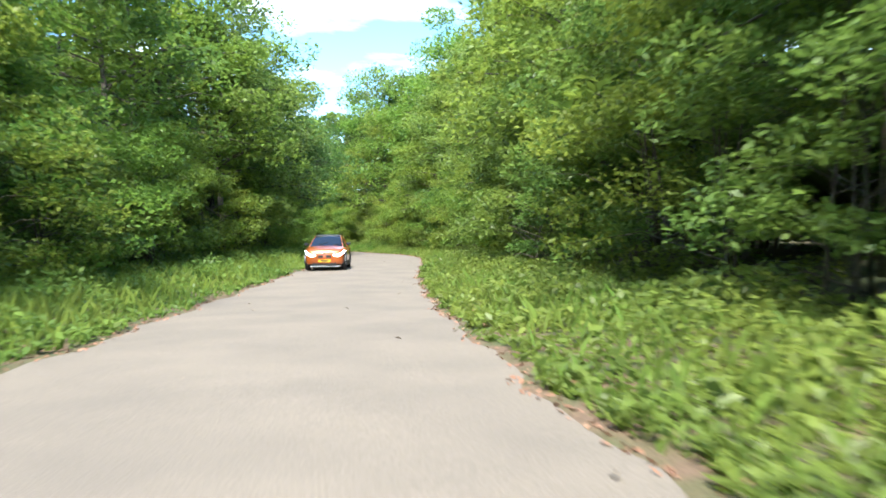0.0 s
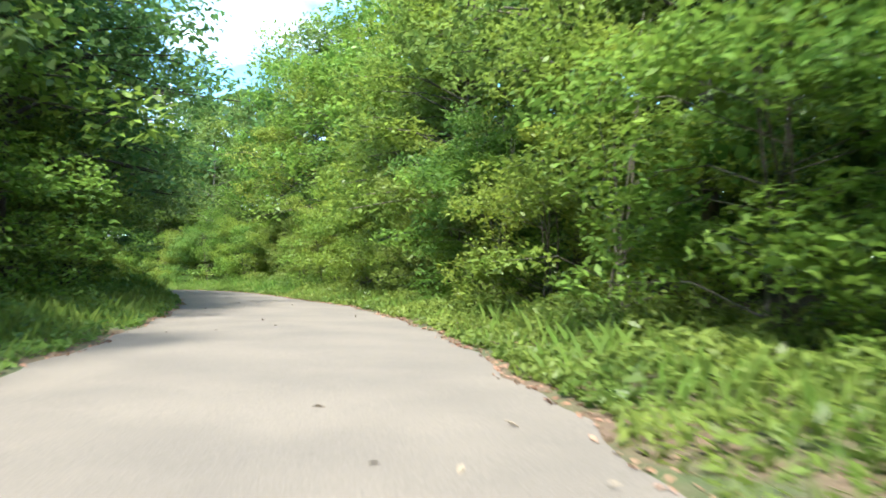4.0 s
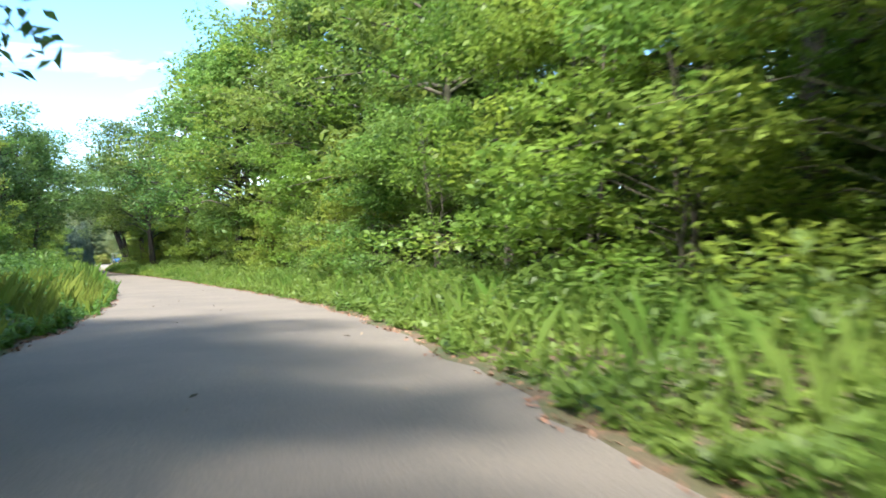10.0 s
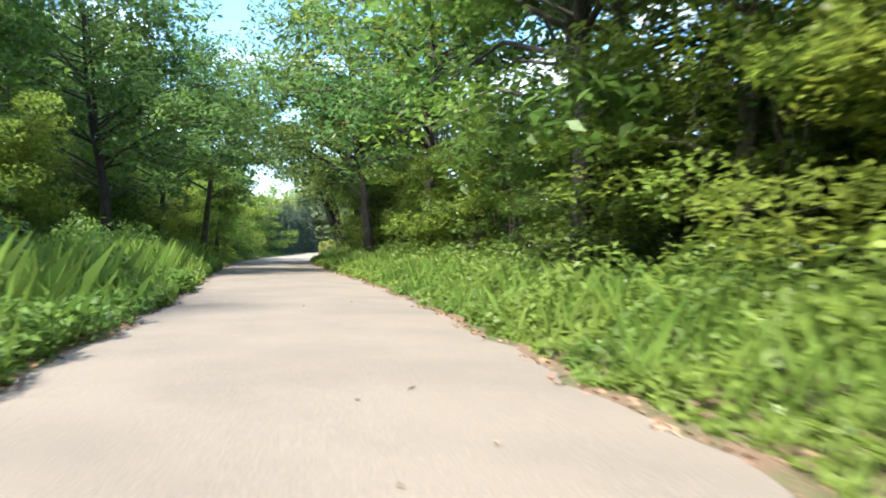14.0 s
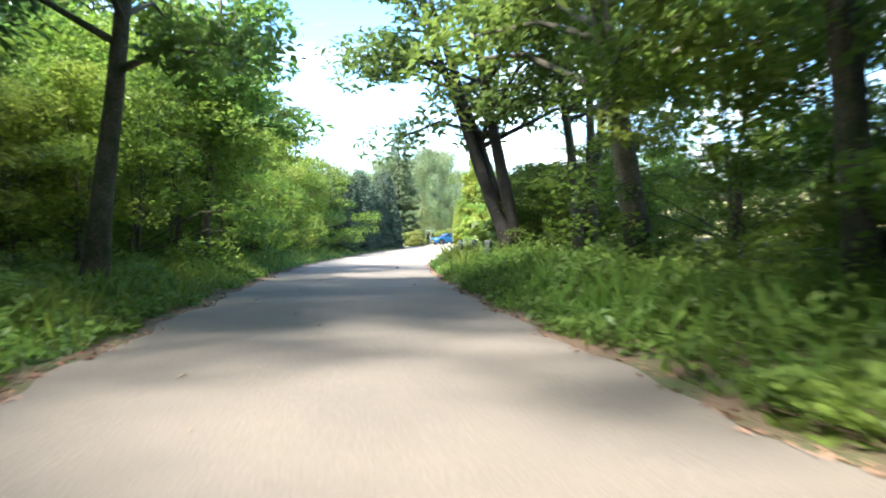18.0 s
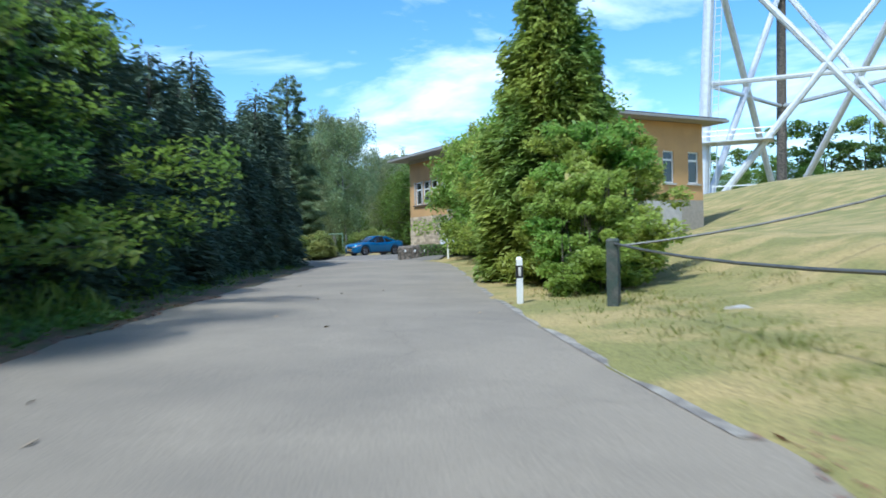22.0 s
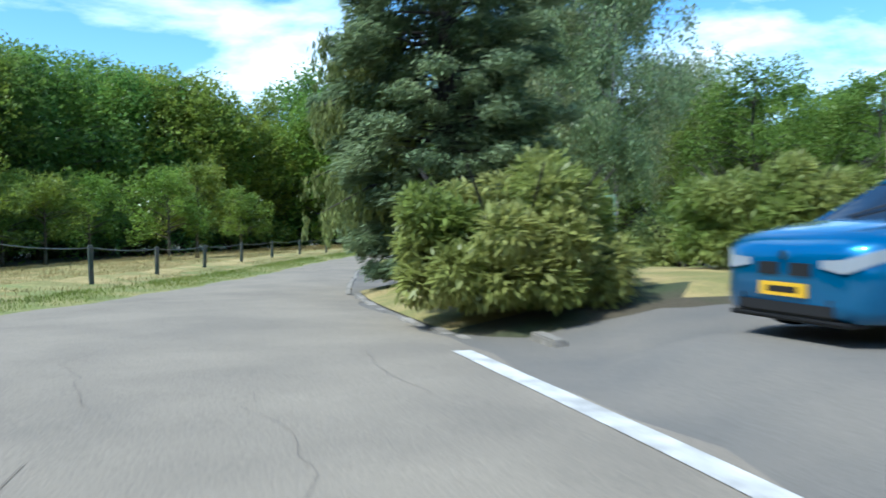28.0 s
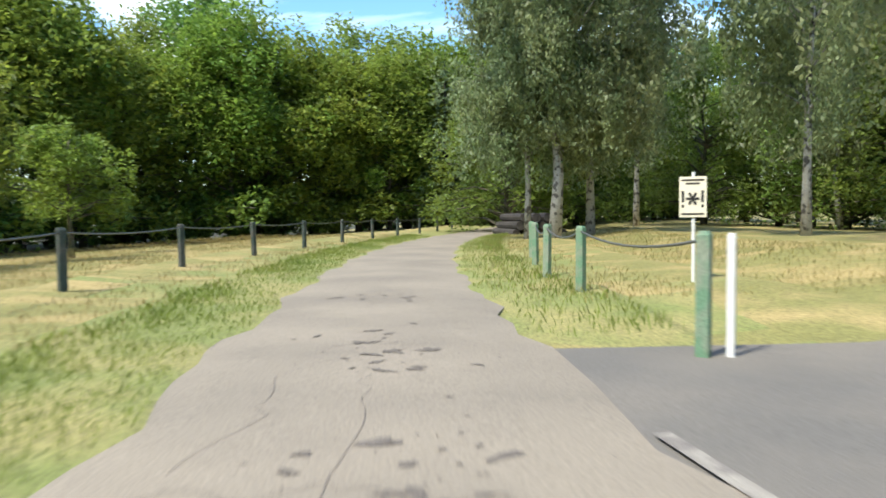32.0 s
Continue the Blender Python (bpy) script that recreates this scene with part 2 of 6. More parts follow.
M_TWIG = material("dry_twig", (0.30, 0.24, 0.17), 0.9, vary=0.3, scale=4)
M_POST = material("green_painted_wood", (0.035, 0.055, 0.045), 0.75, vary=0.3, scale=4, bump=0.4, fine=30, second=(0.08, 0.08, 0.07))
M_POST_LIGHT = material("faded_green_wood", (0.13, 0.24, 0.14), 0.8, vary=0.25, scale=5, bump=0.4, second=(0.22, 0.26, 0.18))
M_WHITE = material("white_paint", (0.74, 0.74, 0.70), 0.5, vary=0.08, scale=6, bump=0.1)
M_WORN_WHITE = material("worn_white_paint", (0.62, 0.60, 0.55), 0.75, vary=0.12, scale=3, second=(0.38, 0.36, 0.33))
M_PALE_EDGE = material("pale_crumbled_edge", (0.32, 0.29, 0.24), 0.9, vary=0.25, scale=4, second=(0.17, 0.15, 0.13))
M_WIRE = material("wire", (0.16, 0.16, 0.15), 0.5, metal=0.6)
M_RENDER = material("ochre_render", (0.52, 0.31, 0.125), 0.9, vary=0.07, scale=0.7, bump=0.25, fine=120, second=(0.46, 0.275, 0.115))
M_STONE = material("limestone", (0.50, 0.40, 0.265), 0.85, vary=0.22, scale=2.2, bump=0.6, fine=28, second=(0.35, 0.275, 0.19), rnd=0.25)
M_MORTAR = material("mortar", (0.33, 0.29, 0.23), 0.95, vary=0.15)
M_CONCRETE = material("concrete", (0.46, 0.43, 0.38), 0.85, vary=0.15, scale=2, bump=0.3)
M_KERB = material("weathered_kerb", (0.30, 0.27, 0.23), 0.9, vary=0.25, scale=3, bump=0.5, second=(0.19, 0.17, 0.14), rnd=0.2)
M_OLDSTONE = material("mossy_stone", (0.155, 0.125, 0.10), 0.95, vary=0.45, scale=5, bump=1.0, fine=26, second=(0.05, 0.048, 0.035), rnd=0.25)
M_EAVE = material("eave_board", (0.30, 0.29, 0.27), 0.7, vary=0.1)
M_ROOF = material("roof_felt", (0.10, 0.10, 0.105), 0.8, vary=0.15)
M_WINDOW = glass_material("window_glass", (0.03, 0.035, 0.035), 0.02)
M_DARK = material("dark_interior", (0.02, 0.018, 0.016), 0.9, vary=0.2)
M_DOOR = material("dark_red_wood", (0.09, 0.035, 0.025), 0.5, vary=0.25, scale=3)
M_STEEL = material("galvanised_steel", (0.62, 0.63, 0.63), 0.45, metal=0.35, vary=0.12, scale=2)
M_RUBBER = material("rubber", (0.018, 0.018, 0.019), 0.8, vary=0.1, bump=0.1)
M_RIM_DARK = material("dark_alloy", (0.14, 0.14, 0.15), 0.35, metal=0.8, vary=0.05, bump=0)
M_RIM = material("silver_alloy", (0.5, 0.5, 0.51), 0.3, metal=0.9, vary=0.05, bump=0)
M_BLUE = material("blue_car_paint", (0.008, 0.15, 0.345), 0.28, metal=0.6, vary=0.04, coat=1.0, bump=0)
M_ORANGE = material("orange_car_paint", (0.42, 0.10, 0.02), 0.3, metal=0.3, vary=0.04, coat=1.0, bump=0)
M_WHITECAR = material("white_car_paint", (0.78, 0.79, 0.8), 0.3, vary=0.03, coat=0.8, bump=0)
M_CARGLASS = glass_material("car_glass", (0.012, 0.014, 0.016), 0.02)
M_BLACK = material("black_plastic", (0.015, 0.015, 0.016), 0.5, vary=0.1, bump=0)
M_YELLOW = material("yellow_plate", (0.75, 0.45, 0.02), 0.5, vary=0.03, bump=0)
M_LAMP = glow_material("headlight_glow", (0.9, 0.95, 1.0), 3.0)
M_LENS = glass_material("clear_lens", (0.30, 0.33, 0.36), 0.06)
M_CHROME = material("chrome", (0.7, 0.7, 0.7), 0.12, metal=1.0, vary=0.02, bump=0)
M_SIGN = material("sign_cream", (0.72, 0.66, 0.5), 0.6, vary=0.05)
M_NOTICE = material("faded_yellow_board", (0.55, 0.48, 0.16), 0.7, vary=0.12, scale=6, second=(0.40, 0.38, 0.18))
M_REDPOST = material("red_reflector", (0.5, 0.03, 0.02), 0.4, vary=0.05)

# ---- mesh helpers ----


class Geo:
    """Collects vertices and faces of one mesh."""

    def __init__(self):
        self.v, self.f = [], []

    def box(self, x0, y0, z0, x1, y1, z1, m=None):
        n = len(self.v)
        pts = [Vector((x, y, z)) for z in (z0, z1) for y in (y0, y1) for x in (x0, x1)]
        self.v += [tuple(m @ p) if m else tuple(p) for p in pts]
        for q in ((0, 2, 3, 1), (4, 5, 7, 6), (0, 1, 5, 4), (2, 6, 7, 3), (0, 4, 6, 2), (1, 3, 7, 5)):
            self.f.append(tuple(n + i for i in q))
        return self

    def tube(self, pts, radii, n=8, cap=True):
        """A round tube along points, with one radius for each."""
        pts = [Vector(p) for p in pts]
        base = len(self.v)
        side = None
        for i, p in enumerate(pts):
            d = (pts[min(i + 1, len(pts) - 1)] - pts[max(i - 1, 0)]).normalized()
            if side is None:
                side = d.orthogonal().normalized()
            side = (side - d * side.dot(d)).normalized()
            up = d.cross(side)
            r = radii[i] if isinstance(radii, (list, tuple)) else radii
            for k in range(n):
                a = 2 * math.pi * k / n
                self.v.append(tuple(p + (side * math.cos(a) + up * math.sin(a)) * r))
        for i in range(len(pts) - 1):
            for k in range(n):
                a, b = base + i * n + k, base + i * n + (k + 1) % n
                self.f.append((a, b, b + n, a + n))
        if cap:
            self.f.append(tuple(base + k for k in reversed(range(n))))
            self.f.append(tuple(base + (len(pts) - 1) * n + k for k in range(n)))
        return self

    def loft(self, rings, closed=True, caps=True):
        base, n = len(self.v), len(rings[0])
        for r in rings:
            self.v += [tuple(p) for p in r]
        for i in range(len(rings) - 1):
            for k in range(n if closed else n - 1):
                a, b = base + i * n + k, base + i * n + (k + 1) % n
                self.f.append((a, b, b + n, a + n))
        if caps:
            self.f.append(tuple(base + k for k in reversed(range(n))))
            self.f.append(tuple(base + (len(rings) - 1) * n + k for k in range(n)))
        return self

    def poly(self, pts):
        n = len(self.v)
        self.v += [tuple(p) for p in pts]
        self.f.append(tuple(range(n, n + len(pts))))
        return self


def mesh_from(name, geo, mat, smooth=False, bevel=0.0):
    me = bpy.data.meshes.new(name)
    me.from_pydata(geo.v, [], geo.f)
    me.materials.append(mat)
    if bevel:
        bm = bmesh.new()
        bm.from_mesh(me)
        bmesh.ops.recalc_face_normals(bm, faces=bm.faces)
        sharp = [e for e in bm.edges if len(e.link_faces) == 2 and e.calc_face_angle() > 0.5]
        bmesh.ops.bevel(bm, geom=sharp, offset=bevel, segments=2, affect="EDGES", clamp_overlap=True)
        bm.to_mesh(me)
        bm.free()
    if smooth:
        me.shade_smooth()
    return me


def array_mesh(name, verts, faces, mat, smooth=False):
    """A mesh from arrays of vertices (n, 3) and faces (m, 3 or 4)."""
    me = bpy.data.meshes.new(name)
    k = faces.shape[1]
    me.vertices.add(len(verts))
    me.vertices.foreach_set("co", np.asarray(verts, np.float32).ravel())
    me.loops.add(faces.size)
    me.loops.foreach_set("vertex_index", faces.astype(np.int32).ravel())
    me.polygons.add(len(faces))
    me.polygons.foreach_set("loop_start", np.arange(0, faces.size, k, dtype=np.int32))
    me.materials.append(mat)
    me.update(calc_edges=True)
    if smooth:
        me.shade_smooth()
    return me


def part(name, geo, mat, parent, label="", smooth=False, bevel=0.0):
    """Links one mesh as a part under a thing or a part."""
    me = geo if isinstance(geo, bpy.types.Mesh) else mesh_from(name, geo, mat, smooth, bevel)
    ob = new(name, me)
    ob.parent = parent
    if label:
        ob["label"] = label
    return ob


def thing(name, label, category, group="", kind="", m=None):
    ob = new(name)
    if m is not None:
        ob.matrix_world = m
    return tagged(ob, label, category, group, kind)


def solid(name, geo, mat, label, category, group="", kind="", smooth=False, bevel=0.0, m=None):
    """A thing of one mesh."""
    ob = new(name, geo if isinstance(geo, bpy.types.Mesh) else mesh_from(name, geo, mat, smooth, bevel))
    if m is not None:
        ob.matrix_world = m
    return tagged(ob, label, category, group, kind)

# ---- the lane: centre line (x, y, z), edges along it ----
LANE = [(-0.0, 0.0, 0.00), (-1.4, 14.0, -0.04), (-2.2, 27.8, 0.16), (-3.0, 38.2, 0.31), (-4.7, 48.8, 0.37), (-7.2, 59.0, 0.44), (-10.7, 69.3, 0.50), (-15.3, 78.9, 0.49), (-20.9, 87.9, 0.38), (-27.4, 96.7, 0.32), (-34.8, 105.4, 0.38), (-42.9, 114.1, 0.46), (-50.9, 123.3, 0.48), (-58.3, 132.8, 0.55), (-64.7, 142.3, 0.58), (-70.1, 152.0, 0.70), (-74.4, 160.5, 0.85), (-77.5, 166.2, 0.91), (-81.6, 171.3, 0.96), (-86.6, 175.4, 0.94), (-91.9, 179.0, 0.80), (-97.2, 182.4, 0.62), (-102.0, 186.2, 0.48), (-106.2, 190.3, 0.37)]
EDGE_LEFT = [(-60, -2.8), (0, -2.8), (25, -2.75), (50, -2.55), (75, -2.65), (90, -2.35), (100, -2.2), (120, -1.95), (135, -1.95), (147, -2.15), (158, -2.6), (170, -3.1), (180, -2.95), (190, -2.95), (196, -3.2), (199, -7.5), (203, -9.0), (209, -6.5), (212, -3.7), (215, -2.6), (217.3, -2.05), (219.4, -1.6), (221, -1.45), (224, -1.1), (230, -1.05), (235, -0.95), (330, -0.95)]
EDGE_RIGHT = [(-60, 1.15), (22, 1.15), (40, 1.95), (50, 2.1), (56, 1.55), (70, 1.5), (88, 1.7), (100, 1.72), (120, 2.05), (134, 2.15), (145, 1.95), (157, 1.8), (175, 1.7), (186, 1.7), (190, 1.9), (198, 2.0), (207, 1.8), (213, 1.6), (218, 1.68), (223, 1.72), (226, 1.5), (229, 1.3), (242, 1.3), (330, 1.3)]


def lane_samples():
    pts = [Vector(p) for p in LANE]
    back = (pts[0] - pts[1]).normalized()
    pts = [pts[0] + Vector((back.x, back.y, 0)) * d for d in (60, 45, 30, 15)] + pts
    for k, turn in enumerate((41.5, 38, 34, 30, 27, 25, 24, 24, 24, 24, 24)):
        a = radians(turn)
        pts.append(pts[-1] + Vector((-math.sin(a), math.cos(a), -0.006 if k < 5 else 0)) * 8)
    out = []
    for i in range(1, len(pts) - 2):
        p0, p1, p2, p3 = pts[i - 1:i + 3]
        n = max(2, int((p2 - p1).length / 0.5))
        for k in range(n):
            t = k / n
            out.append(0.5 * (2 * p1 + (p2 - p0) * t + (2 * p0 - 5 * p1 + 4 * p2 - p3) * t * t + (3 * p1 - p0 - 3 * p2 + p3) * t ** 3))
    return np.array(out)


LINE = lane_samples()
STEP = np.hypot(*np.diff(LINE[:, :2], axis=0).T)
LINE_S = np.r_[0, np.cumsum(STEP)]
LINE_S -= LINE_S[np.argmin(np.hypot(LINE[:, 0], LINE[:, 1]))]
TANGENT = np.gradient(LINE[:, :2], axis=0)
TANGENT /= np.hypot(*TANGENT.T)[:, None]


def smooth(a, b, x):
    t = np.clip((x - a) / (b - a), 0, 1)
    return t * t * (3 - 2 * t)


def lane_of(x, y):
    """Way along the lane, offset to its right, and height of the lane there, for arrays of places."""
    x, y = np.atleast_1d(x).astype(float), np.atleast_1d(y).astype(float)
    s, l, z = np.empty(len(x)), np.empty(len(x)), np.empty(len(x))
    for a in range(0, len(x), 4000):
        px, py = x[a:a + 4000], y[a:a + 4000]
        j = np.argmin((px[:, None] - LINE[None, ::2, 0]) ** 2 + (py[:, None] - LINE[None, ::2, 1]) ** 2, 1) * 2
        rx, ry = px - LINE[j, 0], py - LINE[j, 1]
        along = rx * TANGENT[j, 0] + ry * TANGENT[j, 1]
        s[a:a + 4000] = LINE_S[j] + np.clip(along, -1.2, 1.2)
        l[a:a + 4000] = rx * TANGENT[j, 1] - ry * TANGENT[j, 0]
        z[a:a + 4000] = np.interp(s[a:a + 4000], LINE_S, LINE[:, 2])
    return s, l, z


def hill(x, y):
    d = np.hypot(x + 48, y - 214)
    t = np.clip(1 - d / 68, 0, 1)
    keep = smooth(7, 26, np.hypot(x + 86, y - 186))
    return 5.9 * t * t * (3 - 2 * t) * keep


def terrain(x, y, rough=True):
    """Ground height: the lane with its verges, a rising meadow on the right, gentle unevenness."""
    s, l, z = lane_of(x, y)
    left, right = np.interp(s, *zip(*EDGE_LEFT)), np.interp(s, *zip(*EDGE_RIGHT))
    out = np.where(l > 0, l - right, left - l)
    right_court = smooth(187, 194, s) * (1 - smooth(227, 234, s)) * (1 - smooth(10, 14, out))
    left_court = smooth(186, 193, s) * (1 - smooth(214, 222, s)) * (1 - smooth(1, 4, out))
    paved = np.where(l > 0, right_court, left_court)
    bank = -0.10 + (0.22 * smooth(2.2, 4.2, out) + 0.2 * smooth(3.0, 6.0, out)) * np.where(l < 0, 1 - smooth(198, 208, s), 1)
    bank = bank + np.where(l > 0, 0.5 * smooth(3.0, 10.0, out) * (1 - smooth(145, 157, s)), 0)
    bank = bank + np.where(l > 0, 0.55 * smooth(2.3, 5.0, out) * smooth(147, 155, s) * (1 - smooth(180, 190, s)), 0)
    level = np.interp(s, [203, 207, 212, 222, 232], [1.14, 1.06, 0.98, 0.64, 0.36]) + 0.14 * smooth(4, 8, out) * (1 - smooth(200, 208, s))
    court = -0.10 + np.maximum(level - z + 0.10, 0) * smooth(0.0, np.where(s < 207, 1.25, 2.6), out)
    bank = bank * (1 - paved) + court * paved
    bank = bank + np.where(l < 0, -0.75 * smooth(3, 24, out) * smooth(194, 206, s), -0.5 * smooth(6, 26, out) * smooth(232, 246, s))
    far = smooth(25, 90, np.abs(l))
    z = z * (1 - far) + 0.4 * far + np.where(out < 0, -0.10, bank) + np.where(l > 0, hill(x, y) * smooth(3, 24, out), 0)
    if rough:
        z = z + np.where(out > 2.5, 0.06 * np.sin(x * 0.9 + 1.3) * np.sin(y * 0.7) * smooth(2.5, 5, out), 0) * (1 - paved)
    return z


def place(s, l, dz=0.0):
    """World place at s metres along the lane, l metres to the right, dz over the ground."""
    x = np.interp(s, LINE_S, LINE[:, 0]) + l * np.interp(s, LINE_S, TANGENT[:, 1])
    y = np.interp(s, LINE_S, LINE[:, 1]) - l * np.interp(s, LINE_S, TANGENT[:, 0])
    return Vector((float(x), float(y), float(terrain(x, y)[0]) + dz))


def places(s, l):
    x = np.interp(s, LINE_S, LINE[:, 0]) + l * np.interp(s, LINE_S, TANGENT[:, 1])
    y = np.interp(s, LINE_S, LINE[:, 1]) - l * np.interp(s, LINE_S, TANGENT[:, 0])
    return np.stack([x, y, terrain(x, y)], 1)


def on_ground(x, y, dz=0.0):
    return Vector((x, y, float(terrain(x, y)[0]) + dz))


# ---- ground sheet ----


def court_edge(s):
    return np.interp(s, [188, 192.8, 194.2, 198, 205, 212, 222, 229, 231.5, 232.2], [1.9, 1.9, 3.2, 17, 20, 17, 14, 10.5, 6.0, 2.0])


def build_ground():
    def axis(a, b, step):
        mid = np.arange(a, b + step, step)
        far = np.array([6, 15, 35, 80, 180, 400, 900, 2000.0])
        return np.r_[a - far[::-1], mid, mid[-1] + far]

    xs, ys = axis(-190, 40, 1.25), axis(-50, 270, 1.25)
    gx, gy = np.meshgrid(xs, ys)
    z = terrain(gx.ravel(), gy.ravel())
    s, l, _ = lane_of(gx.ravel(), gy.ravel())
    z = z - 0.15 * ((l > 0.5) & (l < court_edge(s) - 1.2) & (s > 190) & (s < 230.5))
    verts = np.stack([gx.ravel(), gy.ravel(), z], 1)
    nx = len(xs)
    i = (np.arange(len(ys) - 1)[:, None] * nx + np.arange(nx - 1)[None]).ravel()
    faces = np.stack([i, i + 1, i + nx + 1, i + nx], 1)
    me = array_mesh("ground", verts, faces, M_SOIL, smooth=True)
    me.materials.append(M_LAWN)
    c = verts[faces].mean(1)
    s, l, _ = lane_of(c[:, 0], c[:, 1])
    lawn = ((l > 0) & (s > 161)) | ((l < 0) & (s > 196) & (l > -22))
    me.polygons.foreach_set("material_index", lawn.astype(np.int32))
    tagged(new("ground", me), "brown woodland soil turning into a dry mown lawn", "ground", kind="structure")


def strip(name, s0, s1, left, right, mat, lift, step=0.6, across=6, crown=0.03):
    """A sheet along the lane between two offsets (functions of s)."""
    s = np.arange(s0, s1 + step, step)
    k = np.linspace(0, 1, across + 1)
    a, b = left(s), right(s)
    off = a[:, None] + (b - a)[:, None] * k[None]
    x = np.interp(s, LINE_S, LINE[:, 0])[:, None] + off * np.interp(s, LINE_S, TANGENT[:, 1])[:, None]
    y = np.interp(s, LINE_S, LINE[:, 1])[:, None] - off * np.interp(s, LINE_S, TANGENT[:, 0])[:, None]
    z = np.interp(s, LINE_S, LINE[:, 2])[:, None] + lift + crown * (1 - (2 * k[None] - 1) ** 2)
    verts = np.stack([x.ravel(), y.ravel(), np.broadcast_to(z, x.shape).ravel()], 1)
    n = across + 1
    i = (np.arange(len(s) - 1)[:, None] * n + np.arange(across)[None]).ravel()
    return array_mesh(name, verts, np.stack([i, i + 1, i + n + 1, i + n], 1), mat, smooth=True)


def edge_l(s):
    return np.interp(s, *zip(*EDGE_LEFT)) + 0.07 * np.sin(s * 1.7) + 0.05 * np.sin(s * 4.1 + 1)


def edge_r(s):
    return np.interp(s, *zip(*EDGE_RIGHT)) + 0.06 * np.sin(s * 1.9 + 2) + 0.05 * np.sin(s * 4.7)


build_ground()


def build_verge(name, s0, s1, side, mat, label, wide=4.0, lawn_from=None, fringe=False):
    """A verge: a fine strip from the edge of the lane outwards, rising to the level of the ground."""
    s = np.arange(s0, s1, 0.5)
    k = np.array([-0.15, 0.05, 0.35, 0.8, 1.4, 2.1, 3.0, wide])
    rise = np.array([-0.03, 0.015, 0.03, 0.05, 0.07, 0.10, 0.17, 0.0])
    e = edge_r(s) if side > 0 else edge_l(s)
    rows = []
    for q, r in zip(k, rise):
        p = places(s, e + side * q)
        base = np.interp(s, LINE_S, LINE[:, 2])
        p[:, 2] = np.maximum(base + r, p[:, 2] + 0.012) if q > 2.5 else base + r
        p[:, 2] -= 0.16 * (1 - smooth(s0, s0 + 3.5, s)) * (q > 0)
        if q == wide:
            p[:, 2] = terrain(p[:, 0], p[:, 1]) - 0.10
        else:
            p[:, 2] += 0.012 * np.sin(s * 3.1 + q * 5) * (q > 0.1)
        rows.append(p)
    verts = np.stack(rows, 1)
    n = len(k)
    i = (np.arange(len(s) - 1)[:, None] * n + np.arange(n - 1)[None]).ravel()
    f = np.stack([i, i + 1, i + n + 1, i + n], 1)
    me = array_mesh(name, verts.reshape(-1, 3), f if side > 0 else f[:, ::-1], mat, smooth=True)
    if lawn_from is not None:
        me.materials.append(M_LAWN)
        along = np.repeat(s[:-1], n - 1) + R0.uniform(-0.6, 0.6, len(f))
        me.polygons.foreach_set("material_index", (along > lawn_from).astype(np.int32))
    if fringe:
        me.materials.append(M_LAWN_GREEN)
        col = np.tile(np.arange(n - 1), len(s) - 1) + R0.uniform(-0.9, 0.9, len(f))
        me.polygons.foreach_set("material_index", (col < 4.3).astype(np.int32))
    tagged(new(name, me), label, "verge", kind="structure")


R0 = np.random.default_rng(3)
build_verge("verge", -55, 193.8, 1, M_VERGE, "shaded verge of soil and leaf litter turning into dry grass", lawn_from=160)
build_verge("verge", -55, 197, -1, M_VERGE, "shaded verge of soil, leaf litter and weeds")
build_verge("verge", 210, 300, -1, M_LAWN, "grassy verge beside the lane, green at its edge", fringe=True)
build_verge("verge", 231.5, 300, 1, M_LAWN, "grassy verge beside the lane, green at its edge", fringe=True)
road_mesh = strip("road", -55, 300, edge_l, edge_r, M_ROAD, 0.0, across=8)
# the lane changes from the darker to the paler asphalt colour past 158
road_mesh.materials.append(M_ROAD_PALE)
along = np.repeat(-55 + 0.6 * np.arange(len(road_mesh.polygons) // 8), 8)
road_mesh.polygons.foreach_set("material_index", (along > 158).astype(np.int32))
tagged(new("road", road_mesh), "worn asphalt lane with soft edges, brownish in the wood and paler in the open", "road", kind="structure")


def build_forecourt():
    """The tarmac court to the right of the lane, up to the house."""
    s = np.arange(188.0, 232.3, 0.6)
    out = court_edge(s)
    k = np.array([0, 0.015, 0.03, 0.045, 0.06, 0.08, 0.1, 0.13, 0.17, 0.22, 0.3, 0.4, 0.52, 0.65, 0.8, 1.0])
    a = edge_r(s) - 0.06
    rows = [places(s, a + (np.maximum(out, a + 0.1) - a) * q) for q in k]
    verts = np.stack(rows, 1)
    level = np.interp(s, LINE_S, LINE[:, 2])[:, None] - 0.012 - 0.02 * k[None]
    verts[:, :, 2] = np.maximum(verts[:, :, 2] + np.where(k[None] < 0.02, 0.008, 0.03), level)
    n = len(k)
    i = (np.arange(len(s) - 1)[:, None] * n + np.arange(n - 1)[None]).ravel()
    me = array_mesh("pavement", verts.reshape(-1, 3), np.stack([i, i + 1, i + n + 1, i + n], 1), M_ROAD_DARK, smooth=True)
    tagged(new("pavement", me), "dark grey tarmac forecourt beside the lane", "pavement", kind="structure")


build_forecourt()


